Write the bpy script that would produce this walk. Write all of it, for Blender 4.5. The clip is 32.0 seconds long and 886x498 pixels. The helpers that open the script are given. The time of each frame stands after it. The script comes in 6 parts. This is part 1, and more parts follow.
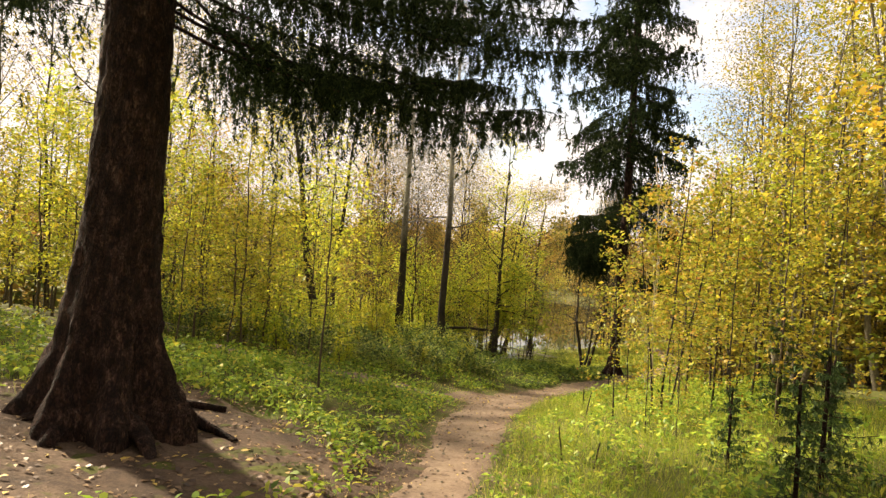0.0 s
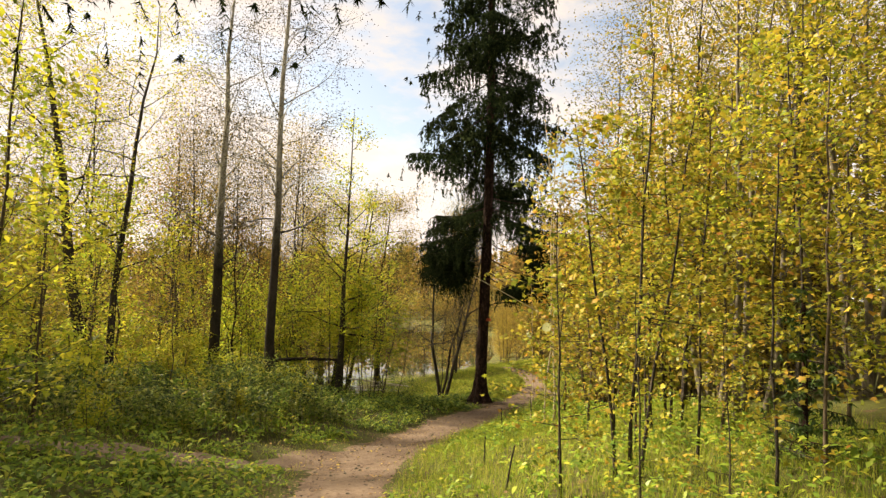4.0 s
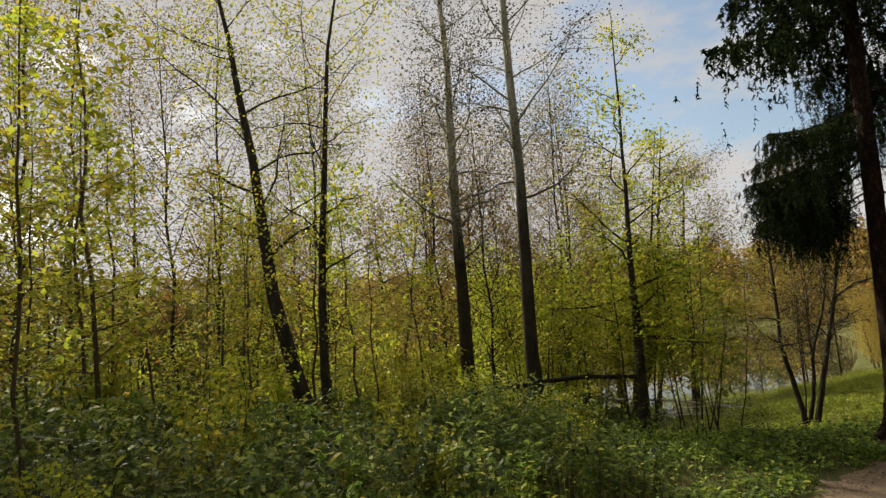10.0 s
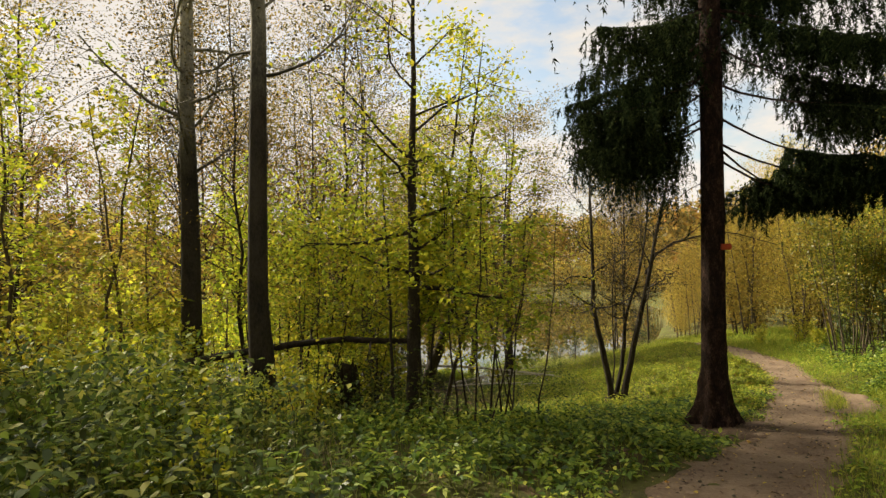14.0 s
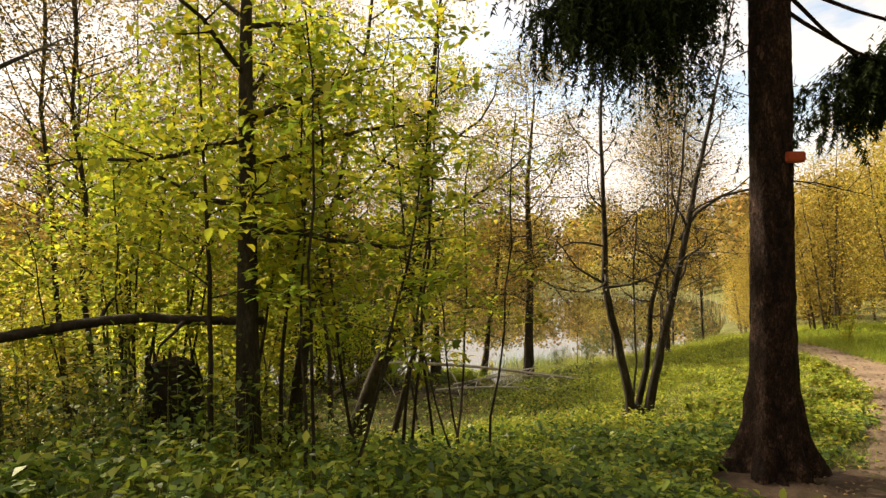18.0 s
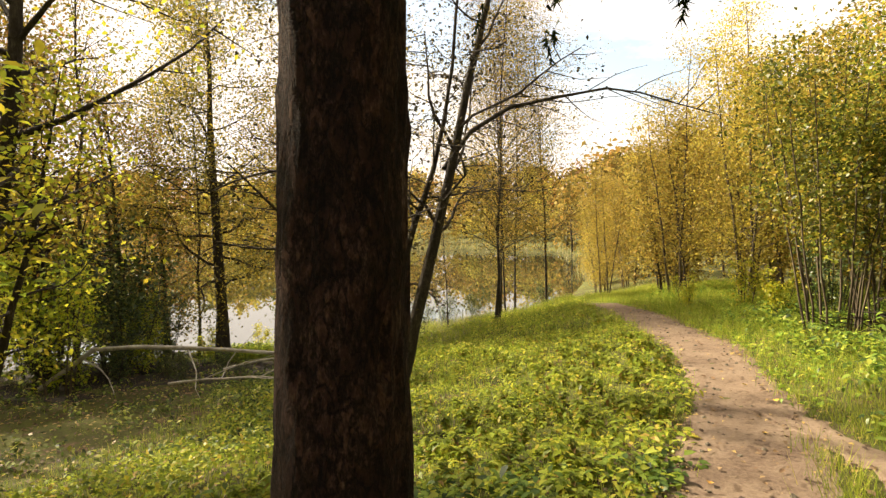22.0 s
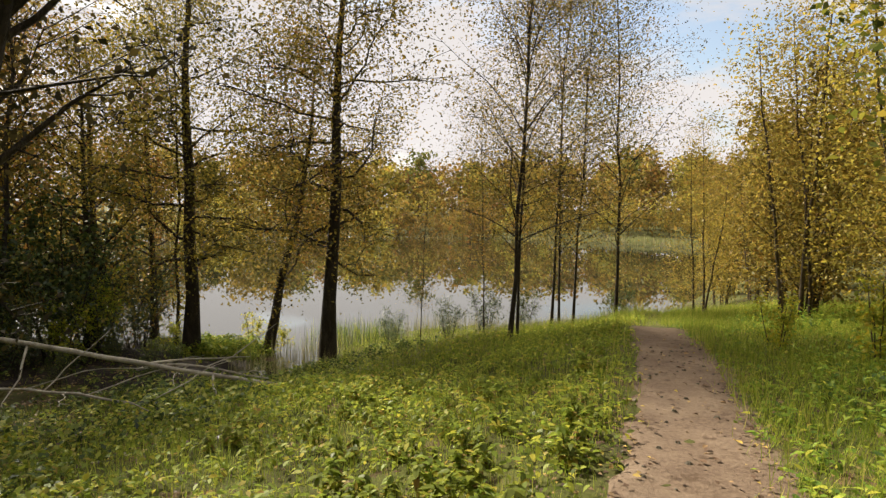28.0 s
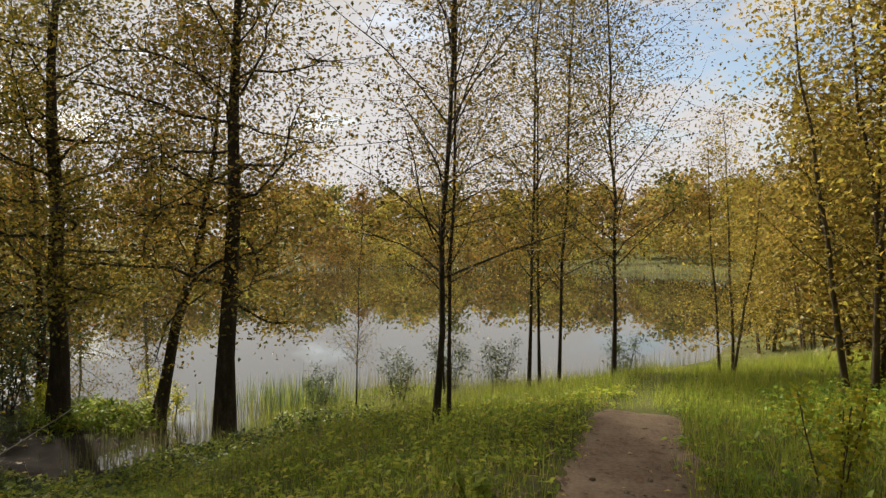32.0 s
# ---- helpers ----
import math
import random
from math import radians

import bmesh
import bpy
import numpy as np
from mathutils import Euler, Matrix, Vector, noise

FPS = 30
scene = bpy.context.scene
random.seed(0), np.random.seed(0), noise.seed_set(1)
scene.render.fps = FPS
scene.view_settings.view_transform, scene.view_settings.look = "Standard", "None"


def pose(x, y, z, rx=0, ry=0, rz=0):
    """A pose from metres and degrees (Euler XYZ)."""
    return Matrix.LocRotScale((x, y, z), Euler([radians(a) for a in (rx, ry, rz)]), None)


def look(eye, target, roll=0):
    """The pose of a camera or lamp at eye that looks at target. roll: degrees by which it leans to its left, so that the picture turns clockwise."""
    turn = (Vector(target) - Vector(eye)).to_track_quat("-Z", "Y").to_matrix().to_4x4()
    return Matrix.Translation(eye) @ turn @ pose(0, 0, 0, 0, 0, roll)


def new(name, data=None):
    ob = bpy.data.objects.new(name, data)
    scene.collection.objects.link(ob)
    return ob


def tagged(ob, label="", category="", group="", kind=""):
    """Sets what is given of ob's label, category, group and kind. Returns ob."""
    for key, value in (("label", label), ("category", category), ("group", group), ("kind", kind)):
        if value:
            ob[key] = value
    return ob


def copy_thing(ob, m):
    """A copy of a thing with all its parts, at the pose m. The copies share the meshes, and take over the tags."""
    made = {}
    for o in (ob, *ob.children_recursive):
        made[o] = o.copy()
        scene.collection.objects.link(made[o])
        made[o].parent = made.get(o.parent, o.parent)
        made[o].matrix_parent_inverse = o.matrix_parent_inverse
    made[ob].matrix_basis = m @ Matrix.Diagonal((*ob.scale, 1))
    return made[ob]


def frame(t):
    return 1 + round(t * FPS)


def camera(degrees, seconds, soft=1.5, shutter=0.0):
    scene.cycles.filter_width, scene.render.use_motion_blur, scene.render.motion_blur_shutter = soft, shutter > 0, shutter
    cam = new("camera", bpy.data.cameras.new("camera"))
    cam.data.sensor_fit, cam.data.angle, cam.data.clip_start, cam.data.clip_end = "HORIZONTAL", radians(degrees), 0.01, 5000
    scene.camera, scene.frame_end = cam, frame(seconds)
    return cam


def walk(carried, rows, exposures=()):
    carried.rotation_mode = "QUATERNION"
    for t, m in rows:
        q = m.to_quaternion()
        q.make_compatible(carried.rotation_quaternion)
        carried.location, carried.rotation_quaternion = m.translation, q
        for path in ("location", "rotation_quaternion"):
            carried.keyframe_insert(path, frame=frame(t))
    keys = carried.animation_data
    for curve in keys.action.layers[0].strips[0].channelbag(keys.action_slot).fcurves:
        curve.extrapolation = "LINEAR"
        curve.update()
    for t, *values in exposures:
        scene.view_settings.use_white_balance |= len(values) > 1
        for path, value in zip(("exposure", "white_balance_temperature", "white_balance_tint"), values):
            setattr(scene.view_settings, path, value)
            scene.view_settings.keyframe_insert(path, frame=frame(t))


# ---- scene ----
# ---- camera and walk: seconds, eye x y z, yaw, pitch, roll ----
PATH = [
    (0.000, 0.000, 0.000, 1.500, -0.150, 0.175, 3.730),
    (0.500, 0.072, 0.511, 1.439, -3.690, 1.074, 0.425),
    (1.000, 0.112, 1.022, 1.374, -8.371, 1.400, 2.065),
    (1.500, 0.133, 1.537, 1.304, -10.464, 2.319, 1.993),
    (2.000, 0.155, 2.069, 1.226, -11.744, 2.518, 1.282),
    (2.500, 0.147, 2.603, 1.137, -12.930, 4.290, 3.452),
    (4.500, 0.293, 4.718, 0.845, -16.065, 2.770, 1.334),
    (5.000, 0.341, 5.243, 0.783, -16.676, 1.189, 1.509),
    (5.500, 0.409, 5.774, 0.724, -17.294, -0.393, 1.141),
    (6.000, 0.501, 6.322, 0.666, -16.707, -0.993, 1.607),
    (6.500, 0.589, 6.875, 0.610, -14.455, -1.519, 3.244),
    (7.000, 0.671, 7.426, 0.558, -13.618, -3.852, 0.380),
    (7.500, 0.734, 7.947, 0.510, -12.400, -3.105, 2.268),
    (8.000, 0.781, 8.424, 0.465, -11.966, -0.772, 1.980),
    (8.500, 0.818, 8.856, 0.418, -13.409, 1.320, 1.681),
    (9.000, 0.839, 9.258, 0.365, -9.570, 3.929, 0.015),
    (9.500, 0.878, 9.666, 0.302, 5.174, 4.578, -2.300),
    (10.000, 0.976, 10.112, 0.231, 11.259, 5.642, -4.210),
    (10.500, 1.125, 10.597, 0.160, 14.628, 4.352, -0.793),
    (11.000, 1.310, 11.112, 0.101, 14.249, 4.262, -2.291),
    (11.500, 1.488, 11.618, 0.050, 9.744, 3.191, -0.506),
    (12.000, 1.654, 12.110, 0.003, 5.572, 1.937, -1.295),
    (12.500, 1.844, 12.603, -0.050, 4.420, 0.596, -1.720),
    (13.000, 2.027, 13.085, -0.115, 1.087, 1.855, 1.775),
    (13.500, 2.186, 13.578, -0.189, -1.289, 1.005, 0.249),
    (14.000, 2.310, 14.053, -0.269, -2.587, 1.383, -1.341),
    (14.500, 2.446, 14.503, -0.357, -2.554, 1.748, 0.807),
    (15.000, 2.679, 14.979, -0.457, -2.732, 1.434, 1.116),
    (15.500, 2.937, 15.462, -0.558, -7.463, 2.272, -0.627),
    (17.500, 3.935, 17.327, -0.880, -0.887, 2.892, -1.553),
    (18.000, 4.286, 17.794, -0.935, 3.015, 1.330, -1.400),
    (18.500, 4.648, 18.263, -0.983, 2.367, 0.105, 1.013),
    (19.000, 5.010, 18.728, -1.031, -0.404, 0.220, -0.180),
    (19.500, 5.318, 19.209, -1.077, -1.673, 1.271, 2.017),
    (20.000, 5.581, 19.711, -1.114, -2.240, 0.888, 2.311),
    (20.500, 5.859, 20.207, -1.138, -1.988, -1.051, -1.527),
    (21.000, 6.162, 20.670, -1.155, -0.508, -1.423, 1.665),
    (21.500, 6.533, 21.105, -1.169, 0.314, -2.011, -0.375),
    (22.000, 6.932, 21.510, -1.180, -6.771, -2.901, -1.214),
    (22.500, 7.315, 21.872, -1.193, -11.681, -4.478, 1.388),
    (23.000, 7.669, 22.182, -1.209, -13.672, -6.693, 0.675),
    (23.500, 8.012, 22.460, -1.228, -15.084, -7.380, 0.966),
    (24.000, 8.341, 22.745, -1.257, -13.202, -6.581, 2.410),
    (24.500, 8.676, 23.040, -1.292, -13.689, -5.120, 2.490),
    (25.000, 8.983, 23.357, -1.321, -10.793, -4.081, 3.359),
    (25.500, 9.233, 23.692, -1.338, -8.293, -4.785, 3.311),
    (26.000, 9.487, 24.026, -1.360, -6.036, -5.618, 1.783),
    (26.500, 9.692, 24.390, -1.390, -0.719, -5.748, 0.930),
    (28.500, 10.677, 26.117, -1.498, 8.848, -3.045, 0.574),
    (29.000, 10.908, 26.560, -1.509, 9.945, -2.179, 0.210),
    (29.500, 11.108, 27.018, -1.508, 11.182, -0.943, 1.692),
    (30.000, 11.325, 27.470, -1.514, 12.092, -0.389, -0.475),
    (30.500, 11.506, 27.920, -1.523, 13.563, -0.617, -0.681),
    (31.000, 11.657, 28.389, -1.524, 12.218, -0.776, 1.822),
    (31.500, 11.822, 28.885, -1.534, 11.116, -0.868, -0.222),
    (32.000, 11.925, 29.397, -1.544, 12.123, -1.055, 0.108),
]


def row_pose(x, y, z, yaw, pitch, roll):
    yw, pt = radians(yaw), radians(pitch)
    aim = Vector((-math.sin(yw) * math.cos(pt), math.cos(yw) * math.cos(pt), math.sin(pt)))
    eye = Vector((x, y, z))
    return look(eye, eye + aim, roll)


cam = camera(72.0, 32.0, 1.4)
walk(cam, [(r[0], row_pose(*r[1:])) for r in PATH],
     [(t, s, k, 9 if t < 9 else 4 if t < 15 else 8 if t < 28 else 5) for t, s, k in ((0, 1.8, 7700), (2, 1.75, 7700), (5, 1.52, 7800), (7, 1.35, 7800), (8, 0.98, 7600), (10, 0.82, 6700), (14, 1.32, 7400), (17, 1.5, 7600), (19, 1.93, 7900),
                                    (22, 1.92, 7700), (25, 1.42, 7000), (26, 1.47, 6950), (27.5, 1.28, 6850), (29, 1.15, 6800), (32, 1.01, 6700))])

# ---- world and sun ----
SUN_DIR = Vector((-0.66, 0.5, 0.6)).normalized()
SUN_STRENGTH = 5.0
SKY_STRENGTH = 0.085
CLOUD = 0.33

world = bpy.data.worlds.new("sky")
scene.world = world
world.use_nodes = True
nt = world.node_tree
nt.nodes.clear()
w_out = nt.nodes.new("ShaderNodeOutputWorld")
w_sky = nt.nodes.new("ShaderNodeTexSky")
w_sky.sky_type = "NISHITA"
w_sky.sun_disc = False
w_sky.sun_elevation = math.asin(SUN_DIR.z)
w_sky.sun_rotation = math.atan2(SUN_DIR.x, SUN_DIR.y)
w_sky.dust_density = 2.0
w_bg = nt.nodes.new("ShaderNodeBackground")
w_bg.inputs["Strength"].default_value = SKY_STRENGTH
w_cl = nt.nodes.new("ShaderNodeBackground")
w_cl.inputs["Color"].default_value = (1.0, 0.955, 0.985, 1)
w_cl.inputs["Strength"].default_value = CLOUD
w_tc = nt.nodes.new("ShaderNodeTexCoord")
w_map = nt.nodes.new("ShaderNodeMapping")
w_map.inputs["Scale"].default_value = (1.0, 1.0, 2.6)
w_map.inputs["Rotation"].default_value = (0, 0, radians(-16))
w_noise = nt.nodes.new("ShaderNodeTexNoise")
w_noise.inputs["Scale"].default_value = 4.0
w_noise.inputs["Detail"].default_value = 7.0
w_noise.inputs["Roughness"].default_value = 0.6
w_ramp = nt.nodes.new("ShaderNodeValToRGB")
w_ramp.color_ramp.elements[0].position = 0.27
w_ramp.color_ramp.elements[0].color = (0.12, 0.12, 0.12, 1)
w_ramp.color_ramp.elements[1].position = 0.42
w_mix = nt.nodes.new("ShaderNodeMixShader")
w_dot = nt.nodes.new("ShaderNodeVectorMath")
w_dot.operation = "DOT_PRODUCT"
w_dot.inputs[1].default_value = SUN_DIR
w_glow = nt.nodes.new("ShaderNodeMapRange")
w_glow.interpolation_type = "SMOOTHSTEP"
w_glow.inputs["From Min"].default_value = 0.1
w_glow.inputs["To Min"].default_value = CLOUD
w_glow.inputs["To Max"].default_value = 1.05 * CLOUD
nt.links.new(w_tc.outputs["Generated"], w_dot.inputs[0])
nt.links.new(w_dot.outputs["Value"], w_glow.inputs["Value"])
w_sep = nt.nodes.new("ShaderNodeSeparateXYZ")
w_low = nt.nodes.new("ShaderNodeMapRange")
w_low.inputs["From Max"].default_value = 0.5
w_low.inputs["To Min"].default_value = 1.2
w_low.inputs["To Max"].default_value = 0.95
w_mul = nt.nodes.new("ShaderNodeMath")
w_mul.operation = "MULTIPLY"
nt.links.new(w_tc.outputs["Generated"], w_sep.inputs[0])
nt.links.new(w_sep.outputs["Z"], w_low.inputs["Value"])
nt.links.new(w_glow.outputs["Result"], w_mul.inputs[0])
nt.links.new(w_low.outputs["Result"], w_mul.inputs[1])
nt.links.new(w_mul.outputs[0], w_cl.inputs["Strength"])
nt.links.new(w_tc.outputs["Generated"], w_map.inputs["Vector"])
nt.links.new(w_map.outputs["Vector"], w_noise.inputs["Vector"])
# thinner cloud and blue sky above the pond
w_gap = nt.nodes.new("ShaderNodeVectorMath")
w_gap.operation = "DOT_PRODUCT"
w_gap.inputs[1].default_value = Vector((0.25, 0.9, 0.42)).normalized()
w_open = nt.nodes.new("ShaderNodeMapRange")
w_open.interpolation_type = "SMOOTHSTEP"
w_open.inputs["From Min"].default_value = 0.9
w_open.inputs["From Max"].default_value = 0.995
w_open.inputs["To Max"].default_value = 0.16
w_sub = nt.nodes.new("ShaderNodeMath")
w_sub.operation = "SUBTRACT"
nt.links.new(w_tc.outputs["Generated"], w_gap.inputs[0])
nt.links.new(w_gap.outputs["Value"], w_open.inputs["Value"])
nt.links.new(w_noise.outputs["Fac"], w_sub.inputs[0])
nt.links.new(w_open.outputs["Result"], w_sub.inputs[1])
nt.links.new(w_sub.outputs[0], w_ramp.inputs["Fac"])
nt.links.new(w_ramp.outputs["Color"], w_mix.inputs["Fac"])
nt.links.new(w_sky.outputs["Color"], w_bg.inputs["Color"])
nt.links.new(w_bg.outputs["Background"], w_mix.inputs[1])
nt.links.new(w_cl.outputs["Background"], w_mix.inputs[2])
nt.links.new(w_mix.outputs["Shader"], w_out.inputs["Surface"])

sun_data = bpy.data.lights.new("sun", "SUN")
sun_data.energy = SUN_STRENGTH
sun_data.angle = radians(4.0)
sun_data.color = (1.0, 0.9, 0.76)
sun = new("sun", sun_data)
sun.matrix_world = look(SUN_DIR * 200, (0, 0, 0))


# ---- materials ----
def material(name):
    m = bpy.data.materials.new(name)
    m.use_nodes = True
    t = m.node_tree
    t.nodes.clear()
    return m, t, t.nodes.new("ShaderNodeOutputMaterial")


def node(t, kind, **values):
    n = t.nodes.new(kind)
    for key, value in values.items():
        n.inputs[key.replace("_", " ")].default_value = value
    return n


def ramp(t, stops):
    n = t.nodes.new("ShaderNodeValToRGB")
    els = n.color_ramp.elements
    while len(els) < len(stops):
        els.new(0.5)
    for e, (p, c) in zip(els, stops):
        e.position, e.color = p, (*c, 1)
    return n


def leaf_material(name, stops, glow=0.5, tint=0.35, gloss=0.06, sat=0.96):
    """Thin leaves: colour by leaf, a shift by plant, light through the blade."""
    m, t, out = material(name)
    geo = t.nodes.new("ShaderNodeNewGeometry")
    info = t.nodes.new("ShaderNodeObjectInfo")
    cr = ramp(t, stops)
    t.links.new(geo.outputs["Random Per Island"], cr.inputs["Fac"])
    hsv = node(t, "ShaderNodeHueSaturation", Saturation=sat)
    hue = node(t, "ShaderNodeMapRange", To_Min=0.5 - 0.05 * tint, To_Max=0.5 + 0.04 * tint)
    val = node(t, "ShaderNodeMapRange", To_Min=1 - 0.6 * tint, To_Max=1 + 0.4 * tint)
    t.links.new(info.outputs["Random"], hue.inputs["Value"])
    t.links.new(info.outputs["Random"], val.inputs["Value"])
    t.links.new(hue.outputs["Result"], hsv.inputs["Hue"])
    t.links.new(val.outputs["Result"], hsv.inputs["Value"])
    t.links.new(cr.outputs["Color"], hsv.inputs["Color"])
    dif = node(t, "ShaderNodeBsdfDiffuse")
    tra = node(t, "ShaderNodeBsdfTranslucent")
    glo = node(t, "ShaderNodeBsdfGlossy", Roughness=0.45)
    mix = node(t, "ShaderNodeMixShader", Fac=glow)
    mix2 = node(t, "ShaderNodeMixShader", Fac=gloss)
    t.links.new(hsv.outputs["Color"], dif.inputs["Color"])
    t.links.new(hsv.outputs["Color"], tra.inputs["Color"])
    t.links.new(dif.outputs[0], mix.inputs[1])
    t.links.new(tra.outputs[0], mix.inputs[2])
    t.links.new(mix.outputs[0], mix2.inputs[1])
    t.links.new(glo.outputs[0], mix2.inputs[2])
    t.links.new(mix2.outputs[0], out.inputs["Surface"])
    return m


def rough_material(name, stops, scale=4.0, stretch=(1, 1, 1), bump=0.4, fine=40.0, rough=0.9, bump_scale=0.02, spots=None, foot=None, plates=None):
    """Bark, soil, wood: colours by two scales of noise, with relief."""
    m, t, out = material(name)
    tc = t.nodes.new("ShaderNodeTexCoord")
    mp = t.nodes.new("ShaderNodeMapping")
    mp.inputs["Scale"].default_value = stretch
    t.links.new(tc.outputs["Object"], mp.inputs["Vector"])
    big = node(t, "ShaderNodeTexNoise", Scale=scale, Detail=6.0, Roughness=0.65)
    small = node(t, "ShaderNodeTexNoise", Scale=fine, Detail=4.0, Roughness=0.7)
    t.links.new(mp.outputs["Vector"], big.inputs["Vector"])
    t.links.new(mp.outputs["Vector"], small.inputs["Vector"])
    add = t.nodes.new("ShaderNodeMix")
    add.inputs[0].default_value = 0.4
    t.links.new(big.outputs["Fac"], add.inputs[2])
    t.links.new(small.outputs["Fac"], add.inputs[3])
    cr = ramp(t, stops)
    t.links.new(add.outputs[0], cr.inputs["Fac"])
    colour = cr.outputs["Color"]
    if spots:
        sn = node(t, "ShaderNodeTexNoise", Scale=spots[0], Detail=3.0)
        t.links.new(tc.outputs["Object"], sn.inputs["Vector"])
        sr = ramp(t, [(spots[1], (0, 0, 0)), (spots[1] + 0.1, (1, 1, 1))])
        t.links.new(sn.outputs["Fac"], sr.inputs["Fac"])
        mx = t.nodes.new("ShaderNodeMix")
        mx.data_type = "RGBA"
        mx.inputs[7].default_value = (*spots[2], 1)
        t.links.new(sr.outputs["Color"], mx.inputs[0])
        t.links.new(colour, mx.inputs[6])
        colour = mx.outputs[2]
    if foot:
        sep = t.nodes.new("ShaderNodeSeparateXYZ")
        t.links.new(tc.outputs["Object"], sep.inputs[0])
        hi = node(t, "ShaderNodeMapRange", From_Min=foot[0], From_Max=foot[1], To_Min=1.0, To_Max=0.0)
        t.links.new(sep.outputs["Z"], hi.inputs["Value"])
        mf = t.nodes.new("ShaderNodeMix")
        mf.data_type, mf.blend_type = "RGBA", "MULTIPLY"
        mf.inputs[7].default_value = (*foot[2], 1)
        t.links.new(hi.outputs["Result"], mf.inputs[0])
        t.links.new(colour, mf.inputs[6])
        colour = mf.outputs[2]
    bs = node(t, "ShaderNodeBsdfPrincipled", Roughness=rough)
    bs.inputs["Specular IOR Level"].default_value = 0.25
    bp = node(t, "ShaderNodeBump", Strength=bump, Distance=bump_scale)
    height = add.outputs[0]
    if plates:
        warp = t.nodes.new("ShaderNodeVectorMath")
        warp.operation = "MULTIPLY_ADD"
        t.links.new(big.outputs["Color"], warp.inputs[0])
        warp.inputs[1].default_value = (0.3, 0.3, 0.3)
        t.links.new(mp.outputs["Vector"], warp.inputs[2])
        vor = node(t, "ShaderNodeTexVoronoi", Scale=plates[0])
        vor.feature = "DISTANCE_TO_EDGE"
        t.links.new(warp.outputs[0], vor.inputs["Vector"])
        edge = node(t, "ShaderNodeMapRange", From_Min=0.0, From_Max=plates[1], To_Min=plates[2], To_Max=1.0)
        t.links.new(vor.outputs["Distance"], edge.inputs["Value"])
        dark = t.nodes.new("ShaderNodeMix")
        dark.data_type, dark.blend_type = "RGBA", "MULTIPLY"
        dark.inputs[0].default_value = 1.0
        t.links.new(colour, dark.inputs[6])
        t.links.new(edge.outputs["Result"], dark.inputs[7])
        colour = dark.outputs[2]
        both = t.nodes.new("ShaderNodeMath")
        both.operation = "ADD"
        t.links.new(height, both.inputs[0])
        t.links.new(edge.outputs["Result"], both.inputs[1])
        height = both.outputs[0]
    t.links.new(height, bp.inputs["Height"])
    t.links.new(colour, bs.inputs["Base Color"])
    t.links.new(bp.outputs["Normal"], bs.inputs["Normal"])
    t.links.new(bs.outputs[0], out.inputs["Surface"])
    return m


bark_spruce = rough_material("bark_spruce", [(0.36, (0.013, 0.006, 0.005)), (0.5, (0.036, 0.017, 0.012)), (0.6, (0.1, 0.055, 0.04)), (0.7, (0.22, 0.155, 0.12))],
                             11.0, (1, 1, 0.45), 1.0, 70.0, 0.95, 0.03, None, None, (17.0, 0.16, 0.4))
bark_dark = rough_material("bark_dark", [(0.35, (0.018, 0.014, 0.011)), (0.52, (0.045, 0.036, 0.027)), (0.68, (0.12, 0.1, 0.075))],
                           9.0, (1, 1, 0.3), 0.7, 60.0, 0.9, 0.012, None, None, (30.0, 0.08, 0.45))
# dark lower bark, multiplied down further for the trunk's shade side
bark_aspen = rough_material("bark_aspen", [(0.34, (0.05, 0.045, 0.036)), (0.46, (0.22, 0.21, 0.17)), (0.6, (0.48, 0.46, 0.39))],
                            3.0, (1, 1, 0.5), 0.5, 40.0, 0.85, 0.012, None, (4.4, 7.4, (0.1, 0.085, 0.075)))
bark_sapling = rough_material("bark_sapling", [(0.35, (0.04, 0.03, 0.02)), (0.52, (0.085, 0.065, 0.043)), (0.68, (0.17, 0.135, 0.09))],
                              12.0, (1, 1, 0.3), 0.3, 70.0, 0.85, 0.006)
bark_grey = rough_material("bark_grey", [(0.34, (0.04, 0.033, 0.025)), (0.48, (0.11, 0.095, 0.07)), (0.64, (0.24, 0.21, 0.16))],
                           4.0, (1, 1, 0.5), 0.4, 40.0, 0.85, 0.01)
bark_pale = rough_material("bark_pale", [(0.35, (0.2, 0.17, 0.1)), (0.5, (0.36, 0.31, 0.2)), (0.66, (0.5, 0.45, 0.32))], 12.0, (1, 1, 1), 0.2, 70.0, 0.8, 0.003)
bark_herb = rough_material("bark_herb", [(0.35, (0.06, 0.07, 0.02)), (0.5, (0.12, 0.13, 0.035)), (0.66, (0.2, 0.18, 0.06))], 12.0, (1, 1, 0.3), 0.2, 70.0, 0.8, 0.004)
wood_grey = rough_material("wood_grey", [(0.35, (0.18, 0.16, 0.13)), (0.5, (0.38, 0.35, 0.3)), (0.66, (0.6, 0.57, 0.5))],
                           6.0, (1, 1, 1), 0.5, 50.0, 0.9, 0.01)
# rotten wood; also the near-black that puts shade into two soil sheets
rotten_wood_shade_soil = rough_material("rotten_wood_shade_soil", [(0.35, (0.012, 0.01, 0.008)), (0.52, (0.03, 0.023, 0.018)), (0.7, (0.08, 0.06, 0.045))],
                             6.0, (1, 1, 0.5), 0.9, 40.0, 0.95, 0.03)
soil_path = rough_material("soil_path", [(0.32, (0.08, 0.05, 0.034)), (0.48, (0.165, 0.117, 0.082)), (0.62, (0.24, 0.178, 0.126)), (0.75, (0.34, 0.265, 0.195))],
                           1.4, (1, 1, 1), 0.9, 30.0, 0.95, 0.03, (9.0, 0.6, (0.1, 0.066, 0.043)))
